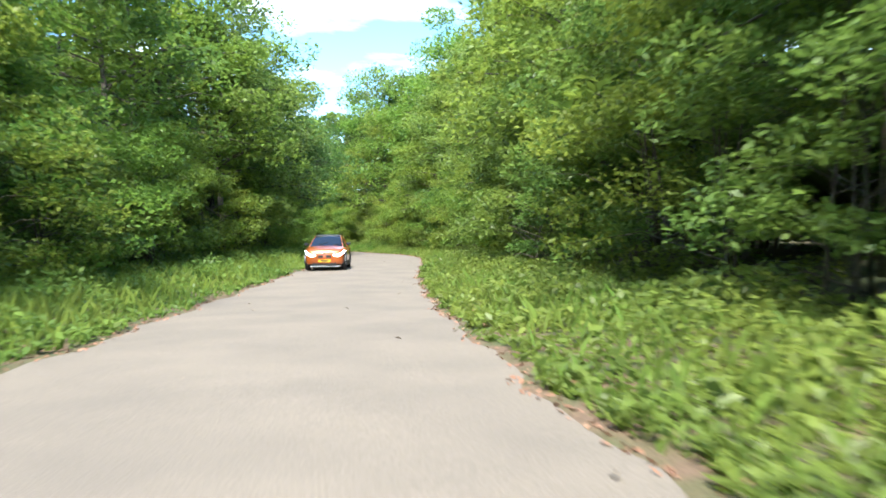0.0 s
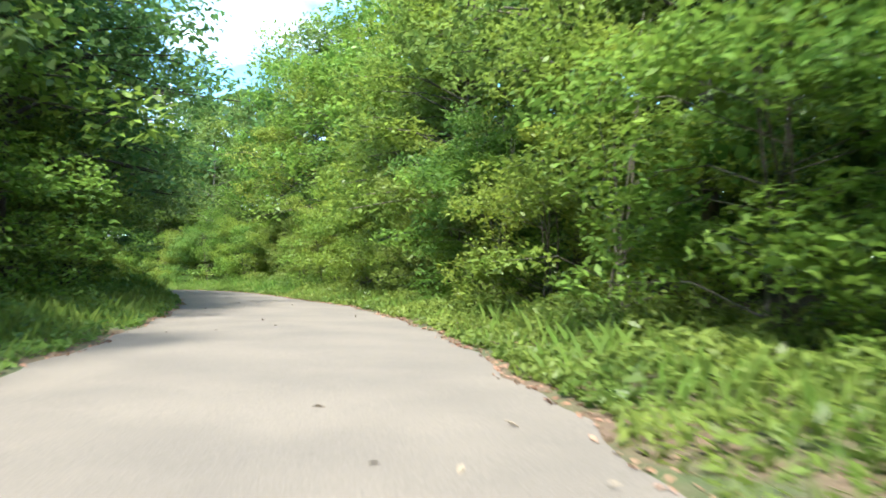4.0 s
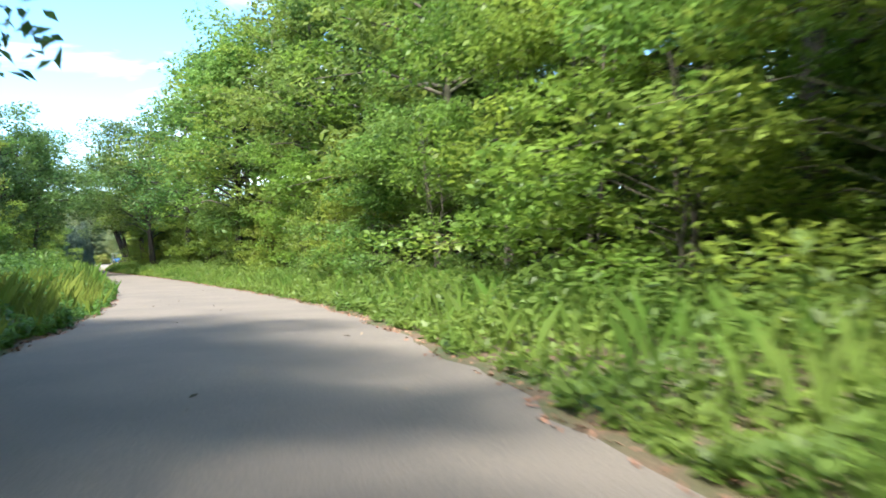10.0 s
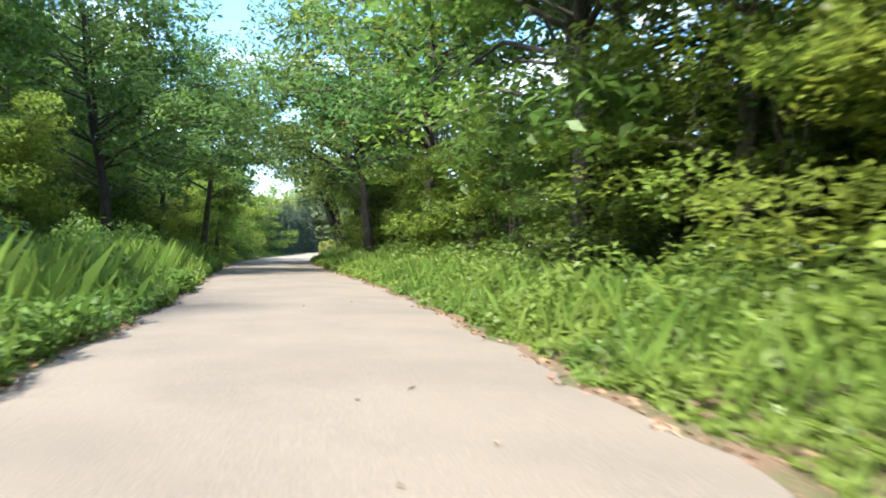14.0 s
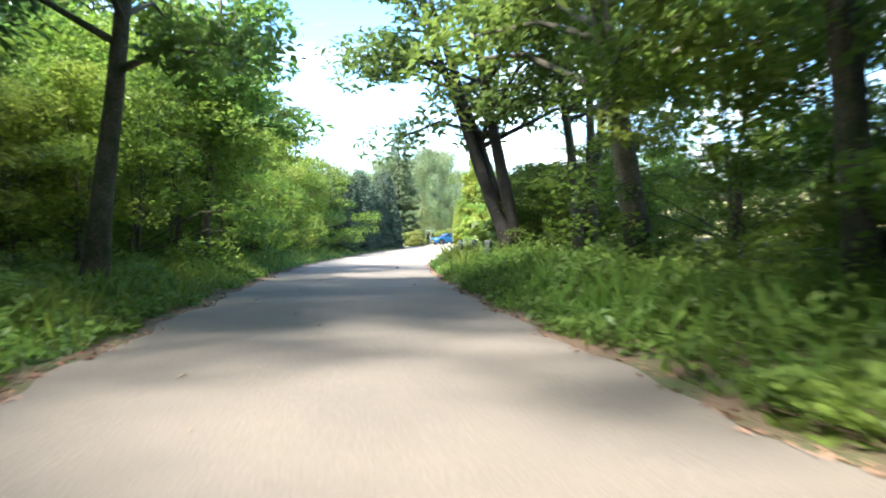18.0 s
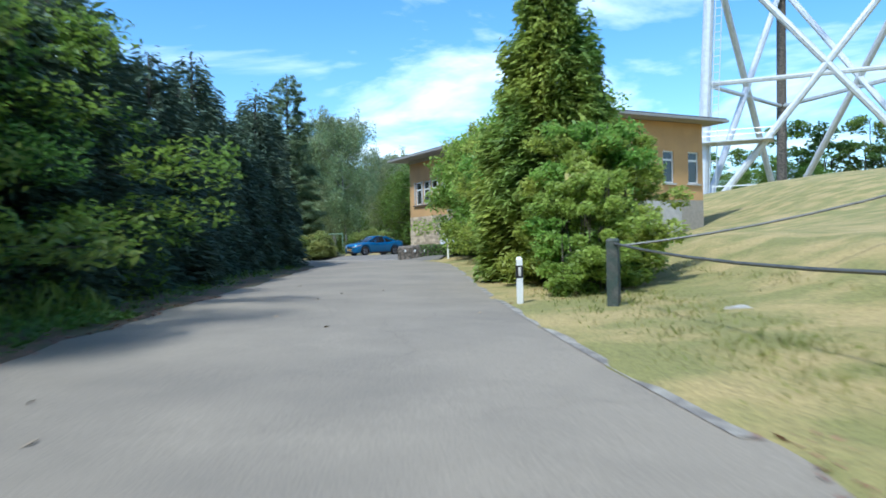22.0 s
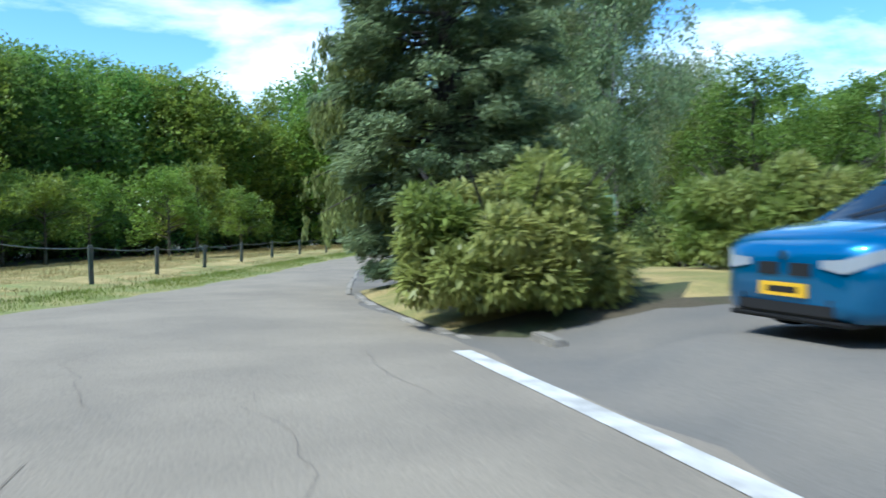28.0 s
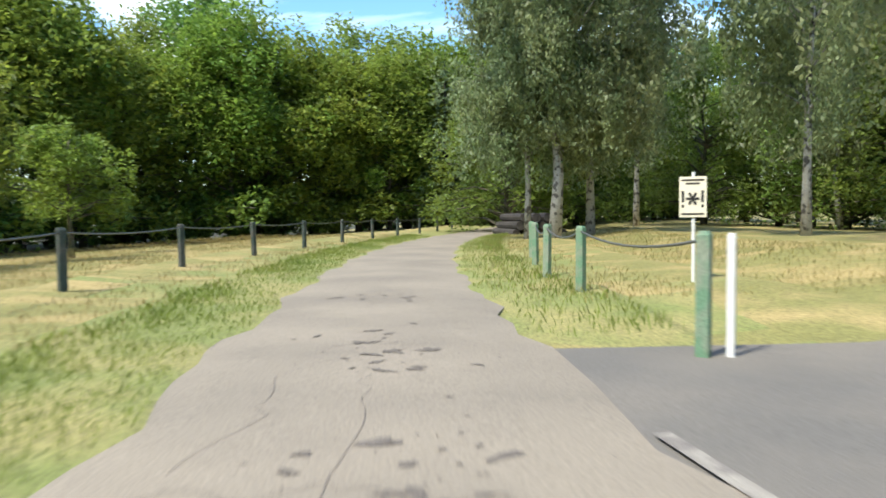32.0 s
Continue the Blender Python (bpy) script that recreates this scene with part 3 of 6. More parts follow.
def build_island():
    """The grass island beside the forecourt, with its kerb stones."""
    s = np.linspace(208.3, 219.6, 20)
    inner = np.interp(s, [208.3, 208.9, 210, 217, 219, 219.6], [2.6, 2.0, 1.85, 1.85, 2.2, 3.0])
    outer = np.interp(s, [208.3, 209.5, 213, 219.6], [6.5, 9.5, 11.5, 8.0])
    k = np.linspace(0, 1, 9)
    rows = []
    for q in k:
        p = places(s, inner + (outer - inner) * q)
        fade = np.clip(np.minimum((219.6 - s) / 2.6, (s - 208.3) / 1.2), 0, 1)
        p[:, 2] += (0.14 + 0.12 * math.sin(math.pi * q)) * fade - 0.04
        rows.append(p)
    verts = np.stack(rows, 1)
    i = (np.arange(len(s) - 1)[:, None] * 9 + np.arange(8)[None]).ravel()
    me = array_mesh("grass_island", verts.reshape(-1, 3), np.stack([i, i + 1, i + 10, i + 9], 1), M_LAWN, smooth=True)
    me.materials.append(M_SOIL)
    along = np.repeat(s[:-1], 8) + R0.uniform(-0.5, 0.5, len(i))
    me.polygons.foreach_set("material_index", (along < 209.3).astype(np.int32))
    tagged(new("grass_island", me), "dry grass island with kerb stones beside the lane", "ground", kind="structure")
    kerb = thing("kerb", "low weathered stone kerb round the grass island", "kerb", kind="structure")
    ring = [(a, b) for a, b in zip(s, inner - 0.08) if a < 216.6]
    for a, b in ring:
        p = place(a, b)
        t = place(a + 0.3, b) - place(a - 0.3, b)
        turn = math.atan2(t.y, t.x) + (0 if a < 219.7 and a > 208.2 else math.pi / 2)
        g = Geo().box(-0.29, -0.07, -0.2, 0.29, 0.07, 0.09 + R0.uniform(-0.015, 0.015))
        ob = part("kerb_stone", g, M_KERB, kerb, bevel=0.015)
        ob.matrix_basis = Matrix.Translation(p) @ Matrix.Rotation(turn, 4, "Z")


build_island()


def ribbon(name, pts, wide, mat, label, category="marking"):
    """A thin painted or dark line lying on the pavement through points (s, l)."""
    s, l = zip(*pts)
    n = max(2, int((max(s) - min(s)) / 0.1), int(sum(math.dist(a, b) for a, b in zip(pts, pts[1:])) / 0.1))
    q = np.linspace(0, len(pts) - 1, n)
    ss, ll = np.interp(q, range(len(s)), s), np.interp(q, range(len(l)), l)
    c = places(ss, ll)
    d = np.gradient(c[:, :2], axis=0)
    d /= np.hypot(*d.T)[:, None] + 1e-9
    nrm = np.stack([-d[:, 1], d[:, 0]], 1) * wide / 2
    e, er = edge_l(ss), edge_r(ss)
    u = np.clip((ll - e) / (er - e), 0, 1)
    base = np.interp(ss, LINE_S, LINE[:, 2]) + 0.03 * (1 - (2 * u - 1) ** 2) + 0.006
    z = np.where(ll < er - 0.05, base, np.maximum(c[:, 2] + 0.038, base))
    a, b = np.c_[c[:, :2] + nrm, z], np.c_[c[:, :2] - nrm, z]
    v = np.stack([a, b], 1).reshape(-1, 3)
    i = np.arange(n - 1) * 2
    tagged(new(name, array_mesh(name, v, np.stack([i, i + 1, i + 3, i + 2], 1), mat)), label, category, kind="structure")


ribbon("line_marking", [(197.5, 2.05), (200, 1.9), (204, 1.75), (208, 1.62)], 0.17, M_WORN_WHITE, "worn white line along the mouth of the forecourt")
ribbon("line_marking", [(216.2, 1.6), (219.5, 1.72), (223, 1.75), (226, 1.53), (229.6, 1.32)], 0.085, M_PALE_EDGE, "broken pale edge line beside the tarmac")
ribbon("edge_line", [(165, 1.72), (170, 1.70), (178, 1.66), (186, 1.66), (191.5, 1.86)], 0.09, M_PALE_EDGE, "crumbled pale stone edge beside the lane")
# cracks and patches in the asphalt
for k in range(80):
    s0 = R0.uniform(165, 212) if k < 50 else R0.uniform(218, 238)
    l0 = R0.uniform(-1.4, 1.2)
    pts = [(s0, l0)]
    along = R0.uniform() < 0.55
    for _ in range(int(R0.integers(7, 16))):
        pts.append((pts[-1][0] + (R0.uniform(0.05, 0.3) if along else R0.uniform(-0.14, 0.16)), pts[-1][1] + (R0.uniform(-0.11, 0.11) if along else R0.uniform(0.03, 0.16))))
    ribbon("road_crack", pts, R0.uniform(0.002, 0.005), M_CRACK, "thin dark crack in the asphalt", "crack")


def broken_asphalt(s0, l0, count):
    """Flaked holes in the asphalt, a cluster of small ragged dark spots."""
    n = 11
    verts, faces = [], []
    for _ in range(count):
        size = 0.01 + 0.075 * R0.uniform() ** 3
        sc, lc = s0 + R0.normal(0, 0.42), l0 + R0.normal(0, 0.3)
        a = np.linspace(0, 2 * np.pi, n, endpoint=False)
        r = size * R0.uniform(0.2, 1.4, n)
        slant = R0.uniform(-0.9, 0.9)
        ss, ll = np.r_[sc, sc + np.cos(a) * r * 0.8 + slant * np.sin(a) * r], np.r_[lc, lc + np.sin(a) * r * 1.1]
        c = places(ss, ll)
        e, er = edge_l(ss), edge_r(ss)
        u = np.clip((ll - e) / (er - e), 0, 1)
        c[:, 2] = np.interp(ss, LINE_S, LINE[:, 2]) + 0.03 * (1 - (2 * u - 1) ** 2) + 0.005
        k = np.arange(n)
        faces.append(np.stack([0 * k, k + 1, (k + 1) % n + 1], 1) + (n + 1) * len(verts))
        verts.append(c)
    tagged(new("road_patch", array_mesh("road_patch", np.concatenate(verts), np.concatenate(faces), M_CRACK)), "broken dark patch in the asphalt", "patch", kind="structure")


for s0, l0, count in ((227.5, -0.55, 60), (228.7, -0.1, 45), (231.8, 0.25, 60), (229.4, 0.4, 22), (226.8, 0.5, 18), (235.2, 0.1, 40), (150.5, -0.6, 8), (147.5, 0.2, 8)):
    broken_asphalt(s0, l0, count)

# ---- foliage ----


def leaf_cards(points, size, rng, length=1.5, droop=0.25, lay=0.55, outward=None):
    """Folded four-cornered leaves at the points: arrays of vertices and faces."""
    n = len(points)
    a = rng.uniform(0, 2 * np.pi, n)
    axis = np.stack([np.cos(a), np.sin(a), rng.normal(-droop, 0.35, n)], 1)
    if outward is not None:
        axis = axis * 0.6 + outward
    axis /= np.linalg.norm(axis, axis=1)[:, None]
    nor = np.stack([rng.normal(0, lay, n), rng.normal(0, lay, n), np.ones(n)], 1)
    side = np.cross(axis, nor)
    side /= np.linalg.norm(side, axis=1)[:, None] + 1e-9
    up = np.cross(side, axis)
    sz = (size * rng.uniform(0.65, 1.35, n))[:, None]
    w = sz * 0.36
    p0 = points - axis * sz * length * 0.5
    p2 = points + axis * sz * length * 0.5 - up * sz * 0.15
    p1, p3 = points + side * w + up * sz * 0.10, points - side * w + up * sz * 0.10
    verts = np.stack([p0, p1, p2, p3], 1).reshape(-1, 3)
    i = np.arange(n) * 4
    return verts, np.stack([i, i + 1, i + 2, i + 3], 1)


def cloud(centres, radii, count, rng, flat=0.6, shell=0.55):
    """Points gathered near the skins of rounded clumps."""
    w = radii ** 2
    pick = rng.choice(len(centres), count, p=w / w.sum())
    d = rng.normal(size=(count, 3))
    d /= np.linalg.norm(d, axis=1)[:, None]
    r = radii[pick] * (shell + (1 - shell) * rng.uniform(0, 1, count) ** 0.6) * rng.uniform(0.75, 1.12, count)
    p = centres[pick] + d * r[:, None] * np.array([1, 1, flat])
    return p, d


def crown_mesh(points, d, size, mat, rng, **kw):
    v, f = leaf_cards(points, size, rng, **kw)
    return array_mesh("crown", v, f, mat)


def broadleaf(name, label, seed, height, radius, base, leaf, leaves, size, bark=M_BARK, lean=(0, 0), trunk=0.16, stems=1, clumps=26, flat=0.55, one_side=0.0):
    """A broad-leaved tree: tapered trunk with limbs, crown of leafy clumps with gaps between."""
    rng = np.random.default_rng(seed)
    tree = thing(name, label, "tree" if height > 3.2 else "bush")
    g = Geo()
    cen, rad = [], []
    for k in range(stems):
        a0 = rng.uniform(0, 6.28)
        spread = (0 if stems == 1 else 0.1 * height)
        top = Vector((lean[0] + spread * math.cos(a0 + 2.4 * k), lean[1] + spread * math.sin(a0 + 2.4 * k), height * 0.86))
        foot = Vector((0.12 * k * math.cos(2.4 * k), 0.12 * k * math.sin(2.4 * k), -0.15))
        pts = []
        for i in range(7):
            t = i / 6
            p = foot.lerp(top, t)
            p += Vector((rng.normal(0, 0.02), rng.normal(0, 0.02), 0)) * height * 0.5 * t
            pts.append(p)
        r0 = trunk * (1 if stems == 1 else 0.7)
        g.tube(pts, [r0 * 1.35] + [r0 * (1 - 0.85 * i / 6) for i in range(1, 7)], 8)
        for _ in range(max(3, clumps // stems)):
            t = rng.uniform(base / height, 0.98)
            q = t * 6
            i = min(int(q), 5)
            p = pts[i].lerp(pts[i + 1], q - i)
            a = rng.uniform(0, 6.28)
            reach = radius * (0.35 + 0.75 * math.sin(min(1, (1 - t) * 1.25 + 0.12) * math.pi * 0.5)) * rng.uniform(0.45, 1.05)
            tip = p + Vector((math.cos(a) * reach + one_side * reach, math.sin(a) * reach, rng.uniform(0.02, 0.35) * reach))
            mid = p.lerp(tip, 0.5) + Vector((0, 0, 0.12 * reach))
            rr = r0 * (1 - 0.8 * t) * 0.5
            g.tube([p, mid, tip], [rr, rr * 0.6, rr * 0.2], 5, cap=False)
            cen += [tip, mid.lerp(tip, 0.4)]
            rad += [rng.uniform(0.55, 1.0) * radius * 0.34, rng.uniform(0.4, 0.8) * radius * 0.26]
    part("trunk", g, bark, tree, smooth=True)
    p, d = cloud(np.array([tuple(c) for c in cen]), np.array(rad), leaves, rng, flat=flat)
    p[:, 2] = np.maximum(p[:, 2], 0.08)
    part("crown", crown_mesh(p, d, size, leaf, rng), leaf, tree)
    return tree


def conifer(name, label, seed, height, radius, leaf, sprays, size, base=0.25, power=0.9, droop=0.5, layers=26, bark=M_BARK_DARK, ragged=0.25, length=2.4, foot=1.0, fuzz=0.0, inner=0.25):
    """A conifer: straight trunk, whorls of boughs, hanging needle sprays along each."""
    rng = np.random.default_rng(seed)
    tree = thing(name, label, "conifer")
    g = Geo()
    g.tube([(0, 0, -0.2), (0, 0, height * 0.5), (0, 0, height * 0.97)], [radius * 0.085, radius * 0.055, 0.015], 8)
    pts, outs = [], []
    boughs = []
    for i in range(layers):
        t = i / (layers - 1)
        z = base + (height * 0.97 - base) * t
        n = max(4, int(13 * (1 - t * 0.6)))
        for k in range(n):
            a = 2 * math.pi * (k + rng.uniform(-0.35, 0.35)) / n + i * 0.9
            r = radius * ((1 - t) ** power + 0.03) * (foot + (1 - foot) * min(1, t / 0.22)) * rng.uniform(1 - ragged, 1 + ragged * 0.5)
            boughs.append((z + rng.uniform(-0.5, 0.5) * height / layers, a, r))
    w = np.array([b[2] for b in boughs]) ** 1.35
    pick = rng.choice(len(boughs), sprays, p=w / w.sum())
    bz, ba, br = (np.array(c) for c in zip(*boughs))
    t = rng.uniform(inner, 1.0, sprays) ** 0.6
    r = br[pick] * t
    wid = rng.normal(0, 0.13, sprays) * (0.4 + r * 0.45)
    ca, sa = np.cos(ba[pick]), np.sin(ba[pick])
    x, y = ca * r - sa * wid, sa * r + ca * wid
    z = bz[pick] + 0.12 * r - droop * 0.35 * r ** 1.5 / max(radius, 0.5) ** 0.5 - rng.uniform(0, 0.14, sprays) * (0.3 + r * 0.4) + fuzz * rng.normal(0, 1, sprays)
    p = np.stack([x, y, np.maximum(z, 0.05)], 1)
    outward = np.stack([ca, sa, -droop * (0.25 + 0.5 * t)], 1)
    for j in range(0, len(boughs), 3):
        zz, a, r = boughs[j]
        g.tube([(0, 0, zz), (math.cos(a) * r * 0.8, math.sin(a) * r * 0.8, zz + 0.08 * r - droop * 0.2 * r)], [0.02 + 0.012 * r, 0.006], 4, cap=False)
    part("trunk", g, bark, tree, smooth=True)
    part("crown", crown_mesh(p, None, size, leaf, rng, length=length, droop=0.2, lay=0.7, outward=outward), leaf, tree)
    return tree


def weeping_birch(name, label, seed, height, radius, leaves, size, base=2.6, trunk=0.16, leaf=L_BIRCH):
    """A birch: white trunk, rising limbs, hanging strings of small leaves."""
    rng = np.random.default_rng(seed)
    tree = thing(name, label, "birch")
    g = Geo()
    pts = [Vector((rng.normal(0, 0.1), rng.normal(0, 0.1), height * 0.92 * i / 6 - 0.15 * (i == 0))) for i in range(7)]
    g.tube(pts, [trunk * 1.25] + [trunk * (1 - 0.88 * i / 6) for i in range(1, 7)], 9)
    strands = []
    for _ in range(46):
        t = rng.uniform(base / height + 0.06, 0.99)
        i = min(int(t * 6), 5)
        p = pts[i].lerp(pts[i + 1], t * 6 - i)
        a = rng.uniform(0, 6.28)
        reach = radius * rng.uniform(0.35, 1.0) * (0.35 + 0.8 * math.sin(math.pi * min(1, (1 - t) * 1.15 + 0.1)))
        tip = p + Vector((math.cos(a) * reach, math.sin(a) * reach, reach * rng.uniform(0.25, 0.7)))
        mid = p.lerp(tip, 0.55) + Vector((0, 0, 0.18 * reach))
        g.tube([p, mid, tip], [trunk * (1 - 0.85 * t) * 0.45, trunk * 0.12, 0.008], 5, cap=False)
        for _ in range(11):
            q = p.lerp(tip, rng.uniform(0.35, 1.05)) + Vector((rng.normal(0, 0.45), rng.normal(0, 0.45), rng.uniform(0, 0.5)))
            strands.append((*q, min(rng.uniform(0.5, 2.2), max(0.4, q.z - base * 0.55))))
    part("trunk", g, M_BIRCH, tree, smooth=True)
    st = np.array(strands)
    pick = rng.choice(len(st), leaves, p=st[:, 3] / st[:, 3].sum())
    u = rng.uniform(0, 1, leaves)
    p = st[pick, :3] + np.stack([rng.normal(0, 0.16, leaves), rng.normal(0, 0.16, leaves), -u * st[pick, 3]], 1)
    part("crown", crown_mesh(p, None, size, leaf, rng, droop=1.0, lay=0.9), leaf, tree)
    return tree


def plant(protos, spots, rng, low=0.85, high=1.18, group=""):
    """Sets trees at the spots: the first of each kind where it is first needed, then copies of it."""
    used = set()
    for p in spots:
        ob = protos[int(rng.integers(len(protos)))]
        k = rng.uniform(low, high)
        m = Matrix.Translation(p) @ Matrix.Rotation(rng.uniform(0, 6.28), 4, "Z") @ Matrix.Diagonal((k, k, k * rng.uniform(0.92, 1.1), 1))
        if ob.name in used or ob.get("set"):
            copy_thing(ob, m @ Matrix.Diagonal((*(1 / q for q in ob.scale), 1)))
        else:
            ob.matrix_basis = m
            ob["set"] = 1
        if group:
            ob["group"] = group
    return protos


R = np.random.default_rng(7)


def row(s0, s1, step, l, jitter=0.6):
    return [place(s + R.uniform(-0.35, 0.35) * step, l + R.uniform(-jitter, jitter)) for s in np.arange(s0, s1, step)]


def shrub_kind(seed, leaf, label, height=5.0, radius=2.3):
    return broadleaf("hazel_shrub", label, seed, height, radius, 0.35, leaf, 10500, 0.088, trunk=0.05, stems=4, clumps=44, flat=0.5)


SHRUBS_BRIGHT = [shrub_kind(11, L_BRIGHT, "bright green hazel shrub at the edge of the wood"),
                 shrub_kind(12, L_BRIGHT, "light green leafy shrub overhanging the verge", 6.2, 2.6),
                 shrub_kind(13, L_MID, "green beech thicket beside the lane", 5.5, 2.3)]
SHRUBS_DARK = [shrub_kind(14, L_MID, "shaded green shrub below the trees"),
               shrub_kind(15, L_DARK, "dark green bush at the foot of the trees", 4.5, 2.2)]
EDGE_TREES = [broadleaf("edge_tree", "tall leafy beech at the edge of the wood", 21, 13, 3.9, 2.2, L_MID, 9500, 0.15, clumps=44),
              broadleaf("edge_tree", "tall bright green tree leaning over the lane", 22, 14.5, 4.2, 2.6, L_BRIGHT, 9500, 0.155, clumps=44),
              broadleaf("edge_tree", "dense dark green maple beside the lane", 23, 13.5, 4.0, 2.0, L_DARK, 9800, 0.15, clumps=48, bark=M_BARK_DARK)]
FAR_TREES = [broadleaf("woodland_tree", "tall slim tree deep in the wood", 31, 17, 4.2, 4.5, L_MID, 1900, 0.42, clumps=34, trunk=0.2, bark=M_BARK_DARK),
             broadleaf("woodland_tree", "tall dark tree deep in the wood", 32, 16, 4.6, 3.5, L_DARK, 1900, 0.44, clumps=34, trunk=0.22, bark=M_BARK_DARK)]

UNDER = [broadleaf("undergrowth_bush", "dark leafy undergrowth inside the wood", 41, 3.6, 2.6, 0.2, L_DARK, 1500, 0.30, trunk=0.04, stems=3, clumps=22, flat=0.6),
         broadleaf("undergrowth_bush", "green undergrowth below tall trees", 42, 4.4, 2.7, 0.2, L_MID, 1500, 0.30, trunk=0.04, stems=3, clumps=22, flat=0.6)]

OVERHANG = [broadleaf("overhanging_tree", "tall tree whose boughs close over the lane", 24, 12.5, 4.6, 4.0, L_MID, 6500, 0.16, clumps=42, trunk=0.2, bark=M_BARK_DARK),
            broadleaf("overhanging_tree", "dark leafy oak spreading over the lane", 25, 12.0, 4.8, 3.6, L_DARK, 6500, 0.165, clumps=42, trunk=0.24, bark=M_BARK_DARK)]

# right side of the wood
plant(SHRUBS_BRIGHT, row(-8, 34, 2.7, 5.3, 0.5) + row(36, 104, 2.8, 5.1, 0.5) + row(104, 142, 2.9, 6.1, 0.5), R, 0.75, 1.1, "shrubs along the lane")
plant(EDGE_TREES[:2], row(-10, 112, 5.0, 7.0, 0.9), R, group="trees along the lane")
plant(EDGE_TREES, row(112, 130, 5.5, 6.3, 0.6), R, 0.95, 1.2, "trees along the lane")
plant(FAR_TREES, row(-12, 122, 6.5, 13, 1.5) + row(-12, 122, 7.5, 20, 2.0), R, group="trees in the wood")
plant(UNDER, row(-12, 126, 4.0, 10, 1.0) + row(-12, 124, 5.0, 16.5, 1.5) + row(-12, 160, 6.5, 24, 1.5), R, 0.9, 1.3, "undergrowth in the wood")
plant(EDGE_TREES, row(38, 112, 6.0, 10.5, 0.8), R, 1.25, 1.45, "trees along the lane")
CLOSE = broadleaf("overhanging_tree", "dense dark tree reaching across the lane", 26, 11.5, 4.6, 2.7, L_DARK, 20000, 0.14, clumps=60, trunk=0.2, bark=M_BARK_DARK, stems=2)
plant([CLOSE], [place(131.5, 4.3), place(125.5, -4.9), place(138.5, -5.6), place(71.0, -5.3), place(75.0, -5.8)], np.random.default_rng(17), 0.95, 1.1, "trees over the lane")
# boughs closing over the lane
plant(OVERHANG, row(114, 128, 8.0, 4.9, 0.3) + row(46, 78, 7.0, -5.8, 0.4), R, 0.9, 1.12, "trees over the lane")
plant(SHRUBS_DARK[1:], row(-6, 146, 9, -9.5, 0.6) + row(-6, 140, 9, 9.5, 0.6), R, 0.9, 1.1, "shrubs along the lane")
plant(SHRUBS_BRIGHT[:2], row(106, 150, 3.6, -6.6, 0.5), R, 0.55, 0.8, "shrubs along the lane")
# left side of the wood
plant(SHRUBS_BRIGHT, row(-8, 30, 2.9, -6.8, 0.5) + row(36, 62, 3.3, -6.6, 0.6) + row(66, 104, 3.0, -7.8, 0.5), R, 0.75, 1.05, "shrubs along the lane")
plant(EDGE_TREES[:2] + EDGE_TREES, row(-10, 34, 4.8, -9.2, 0.8) + row(34, 62, 5.2, -7.6, 0.8) + row(110, 142, 8.5, -9.6, 0.6), R, 0.9, 1.1, "trees along the lane")
plant(EDGE_TREES[:2], row(68, 106, 5.0, -10.2, 0.8), R, 0.75, 0.95, "trees along the lane")
plant(FAR_TREES, row(-12, 196, 6.5, -15, 1.5) + row(-12, 190, 7.5, -22, 2.0), R, group="trees in the wood")
plant(UNDER, row(-12, 192, 4.0, -11.5, 1.0) + row(-12, 192, 5.5, -18, 1.5), R, 0.9, 1.3, "undergrowth in the wood")


def thicket(name, s0, s1, l0, l1, high, count, seed, mat, label):
    """Far woods: large leaves in a ragged wall, too far in to tell the trees apart."""
    rng = np.random.default_rng(seed)
    s, l = rng.uniform(s0, s1, count), rng.uniform(l0, l1, count)
    p = places(s, l)
    ragged = high * (0.72 + 0.28 * np.sin(s * 0.31) * np.sin(s * 0.83 + 1))
    p[:, 2] += ragged * rng.uniform(0.0, 1, count) ** 1.3
    v, f = leaf_cards(p, 0.62, rng, length=1.3, lay=0.9)
    tagged(new(name, array_mesh(name, v, f, mat)), label, "woods", kind="stuff")


thicket("far_woods", -40, 128, 25, 31, 12, 26000, 101, L_DARK, "dense dark green wood behind the nearer trees")
thicket("far_woods", -40, 200, -31, -25, 11, 19000, 102, L_DARK, "dense dark green wood behind the nearer trees")

# ---- open ground: hedges, conifers, birches, orchard ----
spot = on_ground

THUJA = conifer("thuja_tree", "yellow-green pyramidal thuja beside the lane", 51, 7.2, 1.62, L_THUJA, 85000, 0.07, foot=0.8, base=0.1, power=0.62, droop=0.15, layers=64, length=2.6, ragged=0.4, fuzz=0.14)
THUJA.matrix_basis = Matrix.Translation(spot(-69.1, 157.2))
HORNBEAM = [broadleaf("hornbeam_bush", "large green hornbeam bush on the grass verge", 52, 5.2, 2.3, 0.3, L_HORNBEAM, 15000, 0.12, trunk=0.06, stems=5, clumps=70, flat=0.65),
            broadleaf("hornbeam_bush", "bright green hornbeam with broad leaves", 53, 5.8, 2.5, 0.4, L_HORNBEAM, 15000, 0.12, trunk=0.06, stems=5, clumps=70, flat=0.65)]
plant(HORNBEAM, row(182.6, 191.5, 1.6, 4.65, 0.25) + [place(192.4, 4.3), place(193.6, 4.4)], R, 0.86, 1.0, "bushes right of the lane")
SMALL_BUSH = [broadleaf("small_bush", "green bush beside the thuja", 54, 3.3, 1.0, 0.15, L_HORNBEAM, 9000, 0.08, trunk=0.03, stems=4, clumps=44, flat=0.7)]
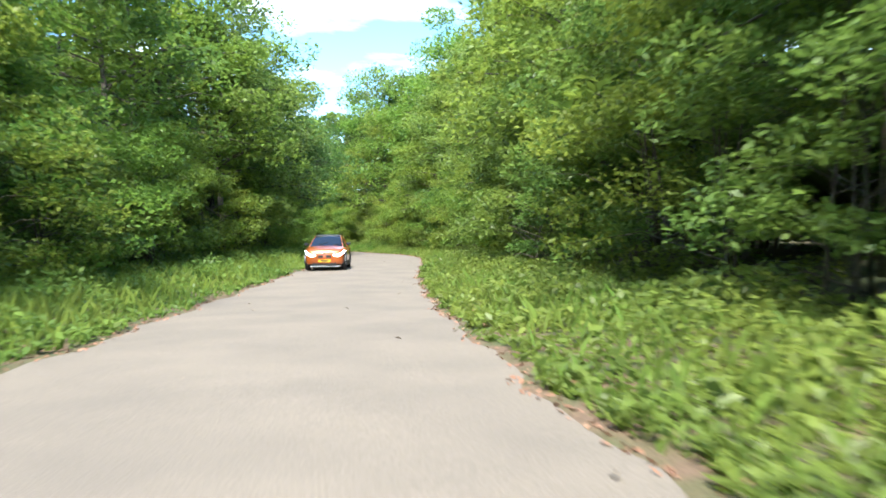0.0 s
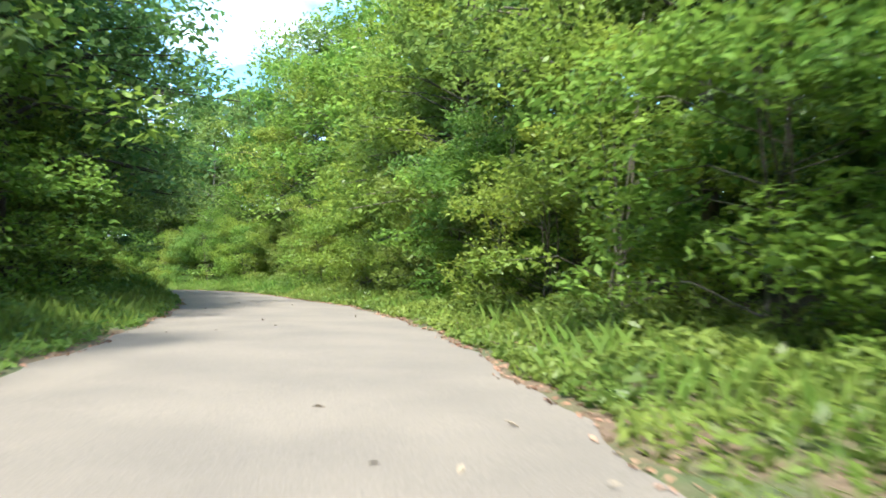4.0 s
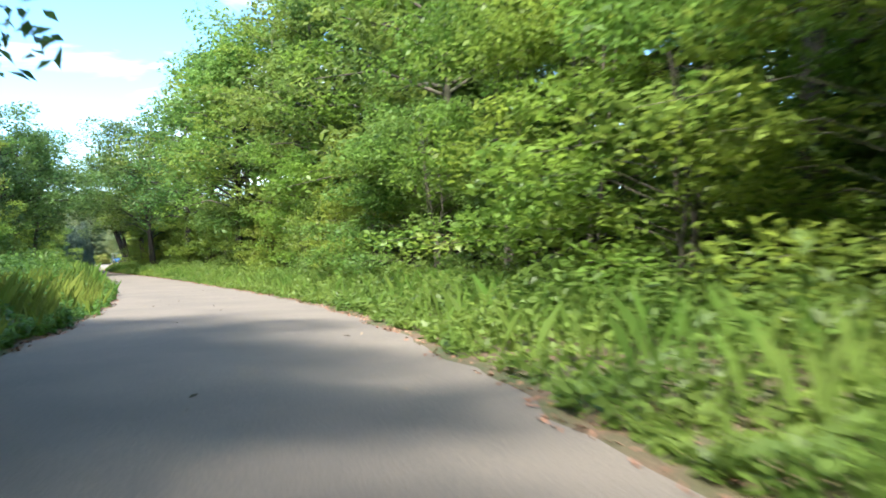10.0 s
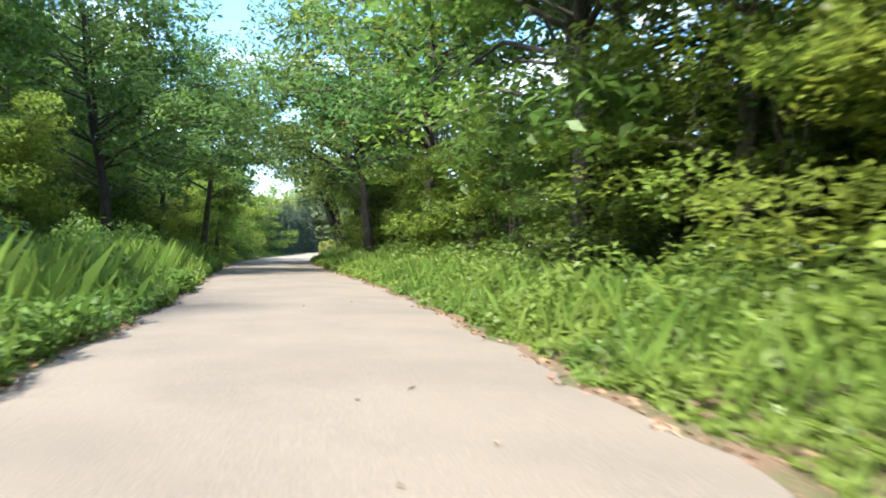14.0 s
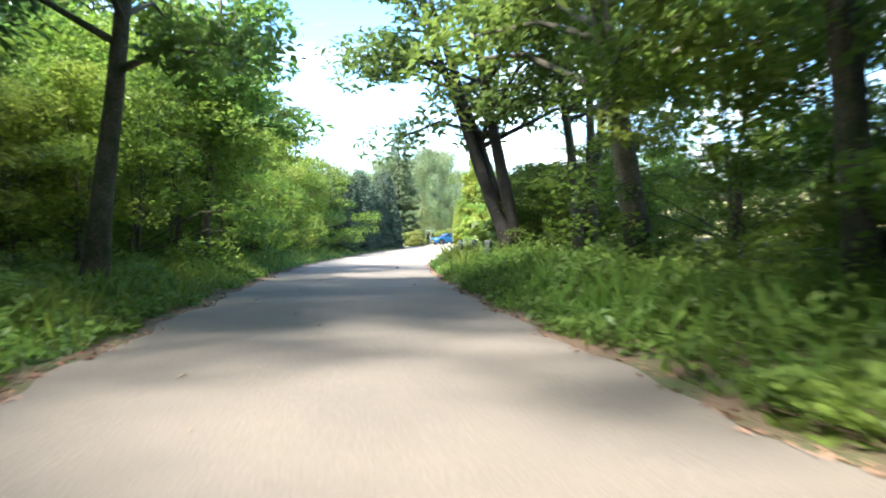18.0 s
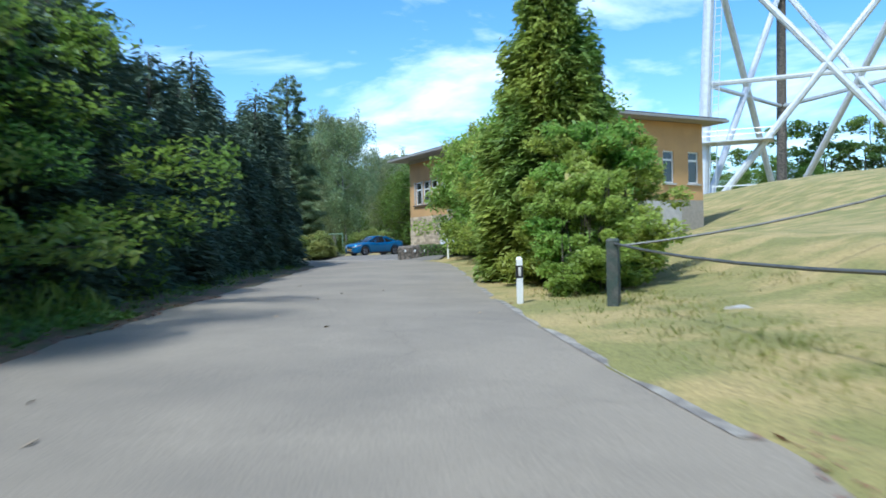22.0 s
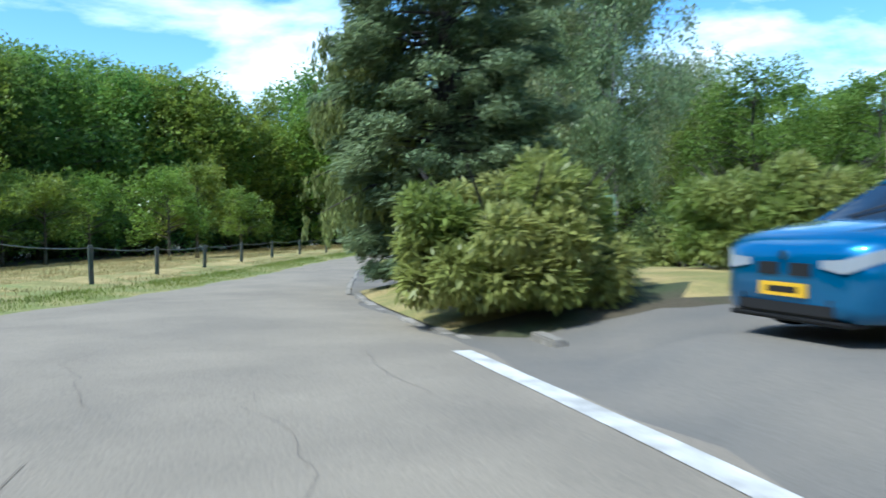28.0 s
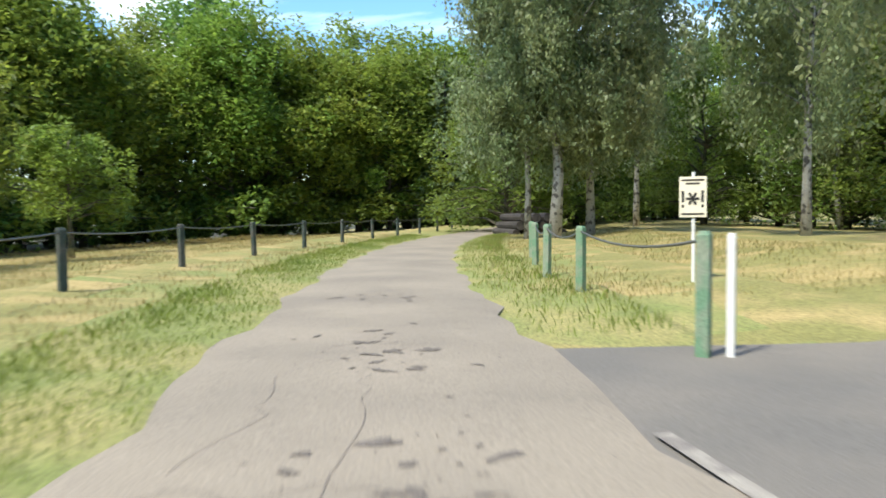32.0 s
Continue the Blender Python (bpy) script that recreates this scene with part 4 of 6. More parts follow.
plant(SMALL_BUSH, [spot(-67.8, 155.2), spot(-67.4, 155.1), spot(-68.3, 155.6)], R, 0.9, 1.0)
plant(SMALL_BUSH, [spot(-67.7, 153.7), spot(-67.45, 153.9)], R, 0.6, 0.66)
CYPRESS = [conifer("cypress_tree", "tall dark cypress in a dense row", 55, 5.6, 1.35, L_HEDGE, 15000, 0.075, base=0.1, power=0.45, droop=0.15, layers=34, length=3.0, fuzz=0.15),
           conifer("cypress_tree", "dark blue-green cypress in a dense row", 56, 5.2, 1.45, L_HEDGE, 15000, 0.075, base=0.1, power=0.4, droop=0.15, layers=32, length=3.0, fuzz=0.15)]
plant(CYPRESS, row(173, 188, 1.45, -5.2, 0.25) + row(188, 198, 1.3, -4.75, 0.15), R, 0.85, 1.12, "dark conifer hedge")
plant(SHRUBS_BRIGHT, row(146, 174, 2.3, -5.6, 0.4) + row(142, 190, 3.5, -8.0, 0.5), R, 0.85, 1.15, "bushes left of the lane")
plant(EDGE_TREES[2:], row(140, 188, 6.0, -11, 0.8), R, 0.7, 0.85)
SPRUCE = conifer("spruce_tree", "big dark green spruce on the grass island", 57, 13.4, 2.4, L_SPRUCE, 150000, 0.052, base=0.15, power=0.38, droop=0.2, layers=60, length=3.2, ragged=0.5, foot=0.6, fuzz=0.08, inner=0.45)
SPRUCE.matrix_basis = Matrix.Translation(spot(-96.9, 186.6))


def hanging_boughs(tree, seed, a0, a1, count, reach):
    """Long boughs on one side of a spruce, with curtains of hanging shoots."""
    rng = np.random.default_rng(seed)
    g, pts = Geo(), []
    for k in range(count):
        a = rng.uniform(a0, a1)
        z, r = rng.uniform(1.5, 5.2), reach * rng.uniform(0.75, 1.1)
        root, tip = Vector((0, 0, z + 0.1)), Vector((math.cos(a) * r, math.sin(a) * r, z - 0.15 * r))
        mid = root.lerp(tip, 0.6) + Vector((0, 0, 0.12 * r))
        g.tube([root, mid, tip], [0.04, 0.025, 0.006], 5, cap=False)
        for _ in range(34):
            q = rng.uniform(0.35, 1.0)
            p = mid.lerp(tip, (q - 0.6) / 0.4) if q > 0.6 else root.lerp(mid, q / 0.6)
            p = p + Vector((rng.normal(0, 0.16), rng.normal(0, 0.16), 0))
            drop = rng.uniform(0.25, 0.8)
            for _ in range(26):
                pts.append((p.x + rng.normal(0, 0.035), p.y + rng.normal(0, 0.035), p.z - drop * rng.uniform(0, 1)))
    part("bough", g, M_BARK_DARK, tree, "long hanging boughs", smooth=True)
    pts = np.array(pts)
    down = np.tile(np.array([0.0, 0.0, -1.6]), (len(pts), 1))
    part("hanging_foliage", crown_mesh(pts, None, 0.055, L_HANGING, rng, length=2.6, droop=0.5, lay=0.9, outward=down), L_HANGING, tree, "yellow-green hanging shoots")


hanging_boughs(SPRUCE, 59, radians(165), radians(262), 22, 2.75)
FAR_SPRUCE = conifer("far_spruce", "dark spruce among the far trees", 58, 13.0, 2.4, L_SPRUCE, 4200, 0.30, base=1.0, power=0.8, droop=0.4, layers=26)
plant([FAR_SPRUCE], [spot(-140, 237), spot(-137, 243), spot(-143, 244), spot(-133, 247), spot(-84.5, 170.5)][:4], R, 0.9, 1.2, "spruces at the end of the lane")


def rhododendron(seed, label, rx, ry, h, leaves, m):
    rng = np.random.default_rng(seed)
    bush = thing("rhododendron_bush", label, "bush", m=m)
    g = Geo()
    for k in range(9):
        a = k * 0.7
        g.tube([(0.1 * math.cos(a), 0.1 * math.sin(a), -0.05), (rx * 0.4 * math.cos(a), ry * 0.4 * math.sin(a), h * 0.45), (rx * 0.75 * math.cos(a), ry * 0.75 * math.sin(a), h * 0.75)], [0.035, 0.025, 0.01], 5)
    part("woody_base", g, M_BARK_DARK, bush)
    n = 64
    a, t = rng.uniform(0, 6.28, n), rng.uniform(0.1, 1, n) ** 0.5
    cen = np.stack([np.cos(a) * t * rx * 0.8, np.sin(a) * t * ry * 0.8, h * (0.14 + 0.62 * rng.uniform(0, 1, n) * (1.1 - t * 0.5))], 1)
    p, d = cloud(cen, rng.uniform(0.22, 0.44, n), leaves, rng, flat=0.9, shell=0.6)
    p[:, 2] = np.clip(p[:, 2], 0.1, None)
    part("foliage", crown_mesh(p, d, 0.062, L_RHODO, rng, length=2.2, droop=0.3, lay=0.5, outward=d * 0.9), L_RHODO, bush)
    return bush


rhododendron(61, "broad rhododendron bush on the grass island", 1.55, 1.4, 2.1, 26000, Matrix.Translation(spot(-91.9, 182.3, 0.12)))
rhododendron(62, "rhododendron bush behind the blue car", 1.8, 1.4, 2.4, 18000, Matrix.Translation(spot(-90.8, 187.5, 0.1)))
rhododendron(63, "rhododendron bush near the gate", 1.6, 1.5, 1.9, 9000, Matrix.Translation(spot(-93.6, 190.4)))

BIRCHES = [weeping_birch("birch_tree", "weeping birch with a white trunk", 71, 13.5, 4.2, 30000, 0.11, trunk=0.13),
           weeping_birch("birch_tree", "slender birch with hanging grey-green leaves", 72, 12.0, 3.6, 24000, 0.11, trunk=0.11)]
plant(BIRCHES, [spot(-106.2, 206.8), spot(-111.8, 226.4), spot(-118.7, 214.1), spot(-119.4, 213.4), spot(-117.8, 214.9), spot(-114, 233), spot(-112.5, 231.5), spot(-121, 227), spot(-104.6, 206.0), spot(-110.5, 213)], R, 0.9, 1.15, "birches on the lawn")
BIG_BIRCH = weeping_birch("birch_tree", "large weeping birch with several trunks beside the lane", 77, 14.5, 6.6, 50000, 0.10, base=2.2, trunk=0.2)
BIG_BIRCH.matrix_basis = Matrix.Translation(spot(-118.3, 213.2))
ORCHARD = [broadleaf("orchard_tree", "small fruit tree on the mown grass", 73, 4.3, 1.7, 1.2, L_BRIGHT, 6000, 0.10, trunk=0.09, clumps=40, flat=1.0),
           broadleaf("orchard_tree", "small round-headed tree behind the fence", 74, 4.6, 1.9, 1.3, L_BRIGHT, 6000, 0.10, trunk=0.09, clumps=40, flat=1.0)]
plant(ORCHARD, [spot(-126.5, 196.1), spot(-128.1, 198.7), spot(-132.5, 191.8), spot(-136.8, 196.0), spot(-134.5, 190.2), spot(-128, 187), spot(-131, 203.5), spot(-121.5, 181), spot(-117, 177.5), spot(-124, 178)], R, 1.15, 1.35, "orchard trees")
WALL_TREES = [broadleaf("wood_edge_tree", "dense green tree at the edge of the far wood", 75, 9.5, 3.3, 0.4, L_BRIGHT, 11000, 0.15, clumps=80, trunk=0.14, flat=0.95),
              broadleaf("wood_edge_tree", "dark green oak at the edge of the far wood", 76, 10.5, 3.5, 0.4, L_MID, 11000, 0.155, clumps=80, trunk=0.16, flat=0.95)]
WOOD_EDGE = [(-96, 150), (-112, 160), (-128, 172), (-140, 186), (-149, 201), (-151, 215), (-147, 228), (-143, 240), (-138, 252), (-126, 262)]


def along(line, step, off=0.0, jitter=0.8):
    """Places along a line on the plan, set off to its left."""
    out = []
    for (ax, ay), (bx, by) in zip(line, line[1:]):
        d = math.dist((ax, ay), (bx, by))
        for k in range(max(1, round(d / step))):
            q = k * step / d
            out.append(spot(ax + (bx - ax) * q - (by - ay) / d * off + R.uniform(-jitter, jitter), ay + (by - ay) * q + (bx - ax) / d * off + R.uniform(-jitter, jitter)))
    return out


plant(WALL_TREES, along(WOOD_EDGE, 3.0), R, 1.35, 1.75, "trees of the far wood")
plant(WALL_TREES, along(WOOD_EDGE, 4.5, 6.0), R, 1.5, 1.9, "trees of the far wood")
plant(UNDER, along(WOOD_EDGE, 2.2, 1.0), R, 0.8, 1.15, "undergrowth in the wood")
plant(UNDER[1:], [spot(-57.79, 142.46), spot(-55.86, 140.12), spot(-56.21, 144.54)], np.random.default_rng(107), 0.72, 0.82, "undergrowth in the wood")
rng = np.random.default_rng(103)
back = np.array([tuple(p) for p in along(WOOD_EDGE, 0.5, 10.0, 2.5)])
pick = back[rng.integers(len(back), size=16000)] + np.stack([rng.normal(0, 1.2, 16000), rng.normal(0, 1.2, 16000), 13.5 * rng.uniform(0, 1, 16000)], 1)
v, f = leaf_cards(pick, 0.75, rng, length=1.3, lay=0.9)
tagged(new("far_woods", array_mesh("far_woods", v, f, L_DARK)), "dense dark green wood behind the meadow trees", "woods", kind="stuff")
end_spots = [spot(-128 - 0.3 * k, 226 + 3.4 * k) for k in range(7)] + [spot(-141 + 3.2 * k, 250 + R.uniform(-2, 2)) for k in range(16)] + [spot(-120 + 3.5 * k, 236 + R.uniform(-2, 4)) for k in range(12)]
end_spots += [spot(-112 + 3.2 * k, 232 + R.uniform(-3, 3)) for k in range(9)] + [spot(-108 + 3.4 * k, 224 + R.uniform(-2, 2)) for k in range(4)] + [spot(-95 + 4 * k, 250 + R.uniform(-4, 4)) for k in range(9)] + [spot(-150 + 3.5 * k, 226 + k * 4) for k in range(5)]
plant(WALL_TREES, end_spots, R, 0.95, 1.25, "trees of the far wood")
plant(FAR_TREES, [spot(-146 + 5 * k, 262 + R.uniform(-3, 3)) for k in range(22)] + [spot(-60 + 5 * k, 258 + R.uniform(-8, 8)) for k in range(8)], R, 0.9, 1.2, "trees in the wood")

# old trees where the wood ends
OLD = broadleaf("old_tree", "old tree with three dark leaning trunks beside the fence", 81, 10.5, 4.2, 4.0, L_DARK, 9000, 0.15, bark=M_BARK_DARK, lean=(-2.2, -1.3), trunk=0.32, stems=3, clumps=36)
OLD.matrix_basis = Matrix.Translation(spot(-54.7, 135.1))
OLD2 = broadleaf("old_tree", "forked old tree with several dark trunks", 82, 10.5, 3.8, 3.8, L_MID, 7600, 0.17, bark=M_BARK, trunk=0.24, stems=3, clumps=36)
OLD2["set"] = 1
OLD2.matrix_basis = Matrix.Translation(spot(-52.8, 134.6))
OLD3 = broadleaf("old_tree", "slim tree with an ivy-covered trunk beside the lane", 83, 10, 2.8, 3.6, L_MID, 4600, 0.16, bark=M_BARK, trunk=0.15, clumps=30, lean=(0.4, 0.3))
OLD3.matrix_basis = Matrix.Translation(spot(-62.2, 130.8))
plant([OLD2], [place(136.5, 4.9)], R, 0.95, 1.0)
OLD4 = broadleaf("old_tree", "thick old tree leaning towards the lane", 85, 11.5, 3.6, 3.4, L_MID, 9000, 0.15, bark=M_BARK, trunk=0.26, clumps=34, lean=(-1.6, -0.5))
OLD4.matrix_basis = Matrix.Translation(place(142.3, 5.0))
OLD5 = broadleaf("old_tree", "tall tree with a grey trunk at the edge of the lane", 86, 11.5, 3.2, 4.2, L_MID, 8000, 0.15, bark=M_BARK, trunk=0.2, clumps=30, lean=(0.9, 0.6))
OLD5.matrix_basis = Matrix.Translation(spot(-56.4, 123.9))
plant(SHRUBS_BRIGHT[2:] + SHRUBS_DARK, [place(150.2, 5.0), place(151.8, 5.4), place(153.0, 6.6)], R, 0.58, 0.7)
plant(SHRUBS_BRIGHT[:1], [place(150.5, 8.5), place(147, 9.5), place(154.5, 8.8)], R, 0.5, 0.62)
plant(HORNBEAM[:1], [place(153.5, 5.4)], R, 0.48, 0.5)
plant(SHRUBS_BRIGHT, [place(146, 8), place(149.5, 7.2), place(152.5, 7.8), place(155, 9.5), place(149, 11), place(145, 13), place(152, 14), place(141, 9), place(143.5, 8.5), place(157, 13)], R, 0.5, 0.68)

YOUNG = broadleaf("young_tree", "young leafy tree among cut branches by the fence", 84, 3.8, 1.0, 0.9, L_BRIGHT, 4200, 0.085, trunk=0.05, clumps=26, flat=0.9)
YOUNG.matrix_basis = Matrix.Translation(spot(-62.7, 148.5))

# ---- grass, weeds and litter ----


def blades(points, height, rng, wide=0.0055):
    n = len(points)
    a, b = rng.uniform(0, 6.28, n), rng.uniform(0, 6.28, n)
    h = (height * rng.uniform(0.5, 1.3, n))[:, None]
    side = np.stack([np.cos(a), np.sin(a), 0 * a], 1) * (wide * (0.6 + h * 1.2))
    bend = np.stack([np.cos(b), np.sin(b), 0 * b], 1) * h * rng.uniform(0.1, 0.6, n)[:, None]
    up = np.stack([0 * a, 0 * a, h[:, 0]], 1)
    v = np.stack([points - side, points + side, points + up * 0.62 + bend * 0.35 + side * 0.7, points + up + bend], 1).reshape(-1, 3)
    i = np.arange(n) * 4
    return v, np.stack([i, i + 1, i + 2, i + 3], 1)


def scatter(s0, s1, l0, l1, count, rng, side, power=1.0, lift=0.0):
    s = rng.uniform(s0, s1, count)
    e = edge_r(s) if side > 0 else edge_l(s)
    l = e + side * (l0 + (l1 - l0) * rng.uniform(0, 1, count) ** power)
    clump = np.sin(s * 0.9 + l) * np.sin(s * 0.37 + 2) + rng.uniform(-1, 1, count)
    keep = clump > -0.75
    p = places(s[keep], l[keep])
    base = np.interp(s[keep], LINE_S, LINE[:, 2])
    out = np.abs(l[keep] - e[keep])
    p[:, 2] = np.maximum(p[:, 2], base + 0.06 * smooth(0, 2, out)) - 0.02 + lift
    return p, out


def stuff(name, mesh, label, category):
    tagged(new(name, mesh), label, category, kind="stuff")


def verge_growth(s0, s1, side, rng, grass, weeds, l0, l1, tall, label, mat=None):
    p, out = scatter(s0, s1, l0, l1, grass, rng, side, 0.9, 0.04 if s0 > 200 else 0.0)
    v, f = blades(p, tall * (0.5 + 0.5 * smooth(0, 1.0, out)), rng)
    stuff("verge_grass", array_mesh("verge_grass", v, f, mat or L_GRASS), label, "grass")
    if weeds:
        p, out = scatter(s0, s1, l0 * 0.6, l1 + 0.6, weeds, rng, side, 1.15)
        patchy = 0.75 + 0.55 * np.sin(p[:, 0] * 1.9 + 2 * np.sin(p[:, 1] * 0.8)) * np.sin(p[:, 1] * 2.3)
        p[:, 2] += rng.uniform(0.05, 1.0, len(p)) ** 0.8 * tall * patchy * (0.45 + 0.9 * smooth(0.15, 1.5, out))
        v, f = leaf_cards(p, 0.075, rng, length=1.7, droop=0.3, lay=0.5)
        stuff("verge_weeds", array_mesh("verge_weeds", v, f, L_WEED), "leafy nettles and low weeds along the lane", "weeds")


G = np.random.default_rng(5)
verge_growth(-6, 62, 1, G, 9000, 100000, 0.15, 3.4, 0.38, "bright green grass along the verge")
verge_growth(62, 150, 1, G, 13000, 150000, 0.15, 3.4, 0.58, "bright green grass along the verge")
verge_growth(-6, 62, -1, G, 26000, 60000, 0.1, 4.0, 0.42, "tall green grass along the verge")
verge_growth(146, 158, 1, G, 2500, 12000, 0.2, 3.0, 0.4, "green weeds and grass beside the lane")
verge_growth(62, 96, -1, G, 14000, 80000, 0.1, 4.6, 0.72, "tall green grass along the verge")
verge_growth(96, 132, -1, G, 11000, 95000, 0.0, 4.4, 0.92, "tall green grass along the verge")
verge_growth(130, 172, -1, G, 9000, 50000, 0.25, 3.4, 0.44, "tall green grass along the verge")
verge_growth(158, 190, -1, G, 5000, 2500, 0.5, 1.8, 0.16, "sparse grass below the conifers")
verge_growth(156, 189, 1, G, 24000, 0, 0.15, 3.6, 0.09, "short dry grass beside the lane", L_DRY)
verge_growth(160, 176, 1, G, 5000, 0, 0.2, 3.0, 0.1, "green grass beside the lane")
verge_growth(208, 262, -1, G, 36000, 0, 0.0, 1.2, 0.075, "short green grass at the edge of the lane")
verge_growth(212, 262, -1, G, 50000, 0, 1.0, 9.0, 0.07, "short dry mown grass", L_DRY)
verge_growth(234, 262, 1, G, 26000, 0, 0.1, 6.0, 0.07, "short dry mown grass", L_DRY)
verge_growth(232, 262, 1, G, 6000, 0, 0.05, 1.2, 0.10, "short green grass at the edge of the lane")


def litter(s0, s1, side, count, l0, l1, size=0.045):
    p, out = scatter(s0, s1, l0, l1, count, G, side, 0.8)
    p[:, 2] += 0.035
    v, f = leaf_cards(p, size, G, length=1.4, droop=0.0, lay=0.25)
    stuff("fallen_leaves", array_mesh("fallen_leaves", v, f, L_BROWN), "dry brown fallen leaves along the edge of the lane", "leaves")


litter(0, 150, 1, 26000, -0.1, 0.85)
litter(36, 62, 1, 9000, 0.0, 1.5)
litter(0, 100, -1, 7000, -0.1, 0.5)
litter(100, 175, -1, 14000, -0.1, 1.0)
litter(146, 165, 1, 6000, -0.1, 1.6)
litter(172, 189, 1, 1500, 0.0, 2.5)
p = places(G.uniform(2, 180, 160), G.uniform(-2.0, 1.3, 160))
p[:, 2] = p[:, 2] + 0.135
v, f = leaf_cards(p, 0.05, G, length=1.6, droop=0.0, lay=0.3)
stuff("fallen_leaves", array_mesh("fallen_leaves", v, f, M_TWIG), "scattered brown leaves and twigs on the asphalt", "leaves")

# ---- house with stone base and ochre render ----
HOUSE_A, HOUSE_U, HOUSE_N = Vector((-90.6, 192.9, 0)), Vector((0.797, -0.604, 0)), Vector((-0.604, -0.797, 0))
HOUSE_M = Matrix.Translation((HOUSE_A.x, HOUSE_A.y, 1.25)) @ Matrix(((HOUSE_U.x, -HOUSE_N.x, 0, 0), (HOUSE_U.y, -HOUSE_N.y, 0, 0), (0, 0, 1, 0), (0, 0, 0, 1)))
# in the house's own axes: x along the front, y into the house, z up from the foot of the wall


def wall_with_holes(g, x0, x1, z0, z1, holes, y0, y1):
    """One joined wall slab between y0 and y1 with rectangular holes (x0, z0, x1, z1)."""
    xs = sorted({x0, x1, *(h[0] for h in holes), *(h[2] for h in holes)})
    zs = sorted({z0, z1, *(h[1] for h in holes), *(h[3] for h in holes)})
    base, nx = len(g.v), len(xs)
    for y in (y0, y1):
        g.v += [(x, y, z) for z in zs for x in xs]
    back = nx * len(zs)

    def solid_at(i, k):
        if not (0 <= i < nx - 1 and 0 <= k < len(zs) - 1):
            return False
        x, z = (xs[i] + xs[i + 1]) / 2, (zs[k] + zs[k + 1]) / 2
        return not any(h[0] < x < h[2] and h[1] < z < h[3] for h in holes)

    for i in range(nx - 1):
        for k in range(len(zs) - 1):
            if not solid_at(i, k):
                continue
            a, b, c, d = (base + q for q in (k * nx + i, k * nx + i + 1, (k + 1) * nx + i + 1, (k + 1) * nx + i))
            g.f += [(a, b, c, d), (a + back, d + back, c + back, b + back)]
            for (di, dk), (p, q) in (((0, -1), (a, b)), ((1, 0), (b, c)), ((0, 1), (c, d)), ((-1, 0), (d, a))):
                if not solid_at(i + di, k + dk):
                    g.f.append((q, p, p + back, q + back))


def window_unit(house, x0, z0, x1, z1, transom=0.66, bars=0, y=0.06, glass=M_WINDOW):
    """A white framed window set in the wall: frame, glass panes, sash bar, and bars in front where it has them."""
    w = thing("window", "", "")
    w.parent = house
    f = 0.07
    g = Geo()
    g.box(x0, y, z0, x0 + f, y + 0.08, z1).box(x1 - f, y, z0, x1, y + 0.08, z1)
    g.box(x0 + f, y, z0, x1 - f, y + 0.08, z0 + f).box(x0 + f, y, z1 - f, x1 - f, y + 0.08, z1)
    zt = z0 + (z1 - z0) * transom
    if transom < 1:
        g.box(x0 + f, y + 0.005, zt - 0.05, x1 - f, y + 0.075, zt + 0.05)
    part("window_frame", g, M_WHITE, w)
    for a, b in (((z0, zt), (zt, z1)) if transom < 1 else ((z0, z1),)):
        part("pane", Geo().box(x0 + f * 0.6, y + 0.045, a + 0.03, x1 - f * 0.6, y + 0.055, b - 0.03), glass, w)
    for k in range(bars):
        x = x0 + (x1 - x0) * (k + 0.5) / bars
        part("bar", Geo().tube([(x, y - 0.10, z0 - 0.02), (x, y - 0.10, z1 + 0.02)], 0.013, 6), M_WHITE, w)
    if bars:
        for z in (z0 + 0.12, z1 - 0.12):
            part("bar", Geo().tube([(x0, y - 0.10, z), (x1, y - 0.10, z)], 0.012, 6), M_WHITE, w)
    return w


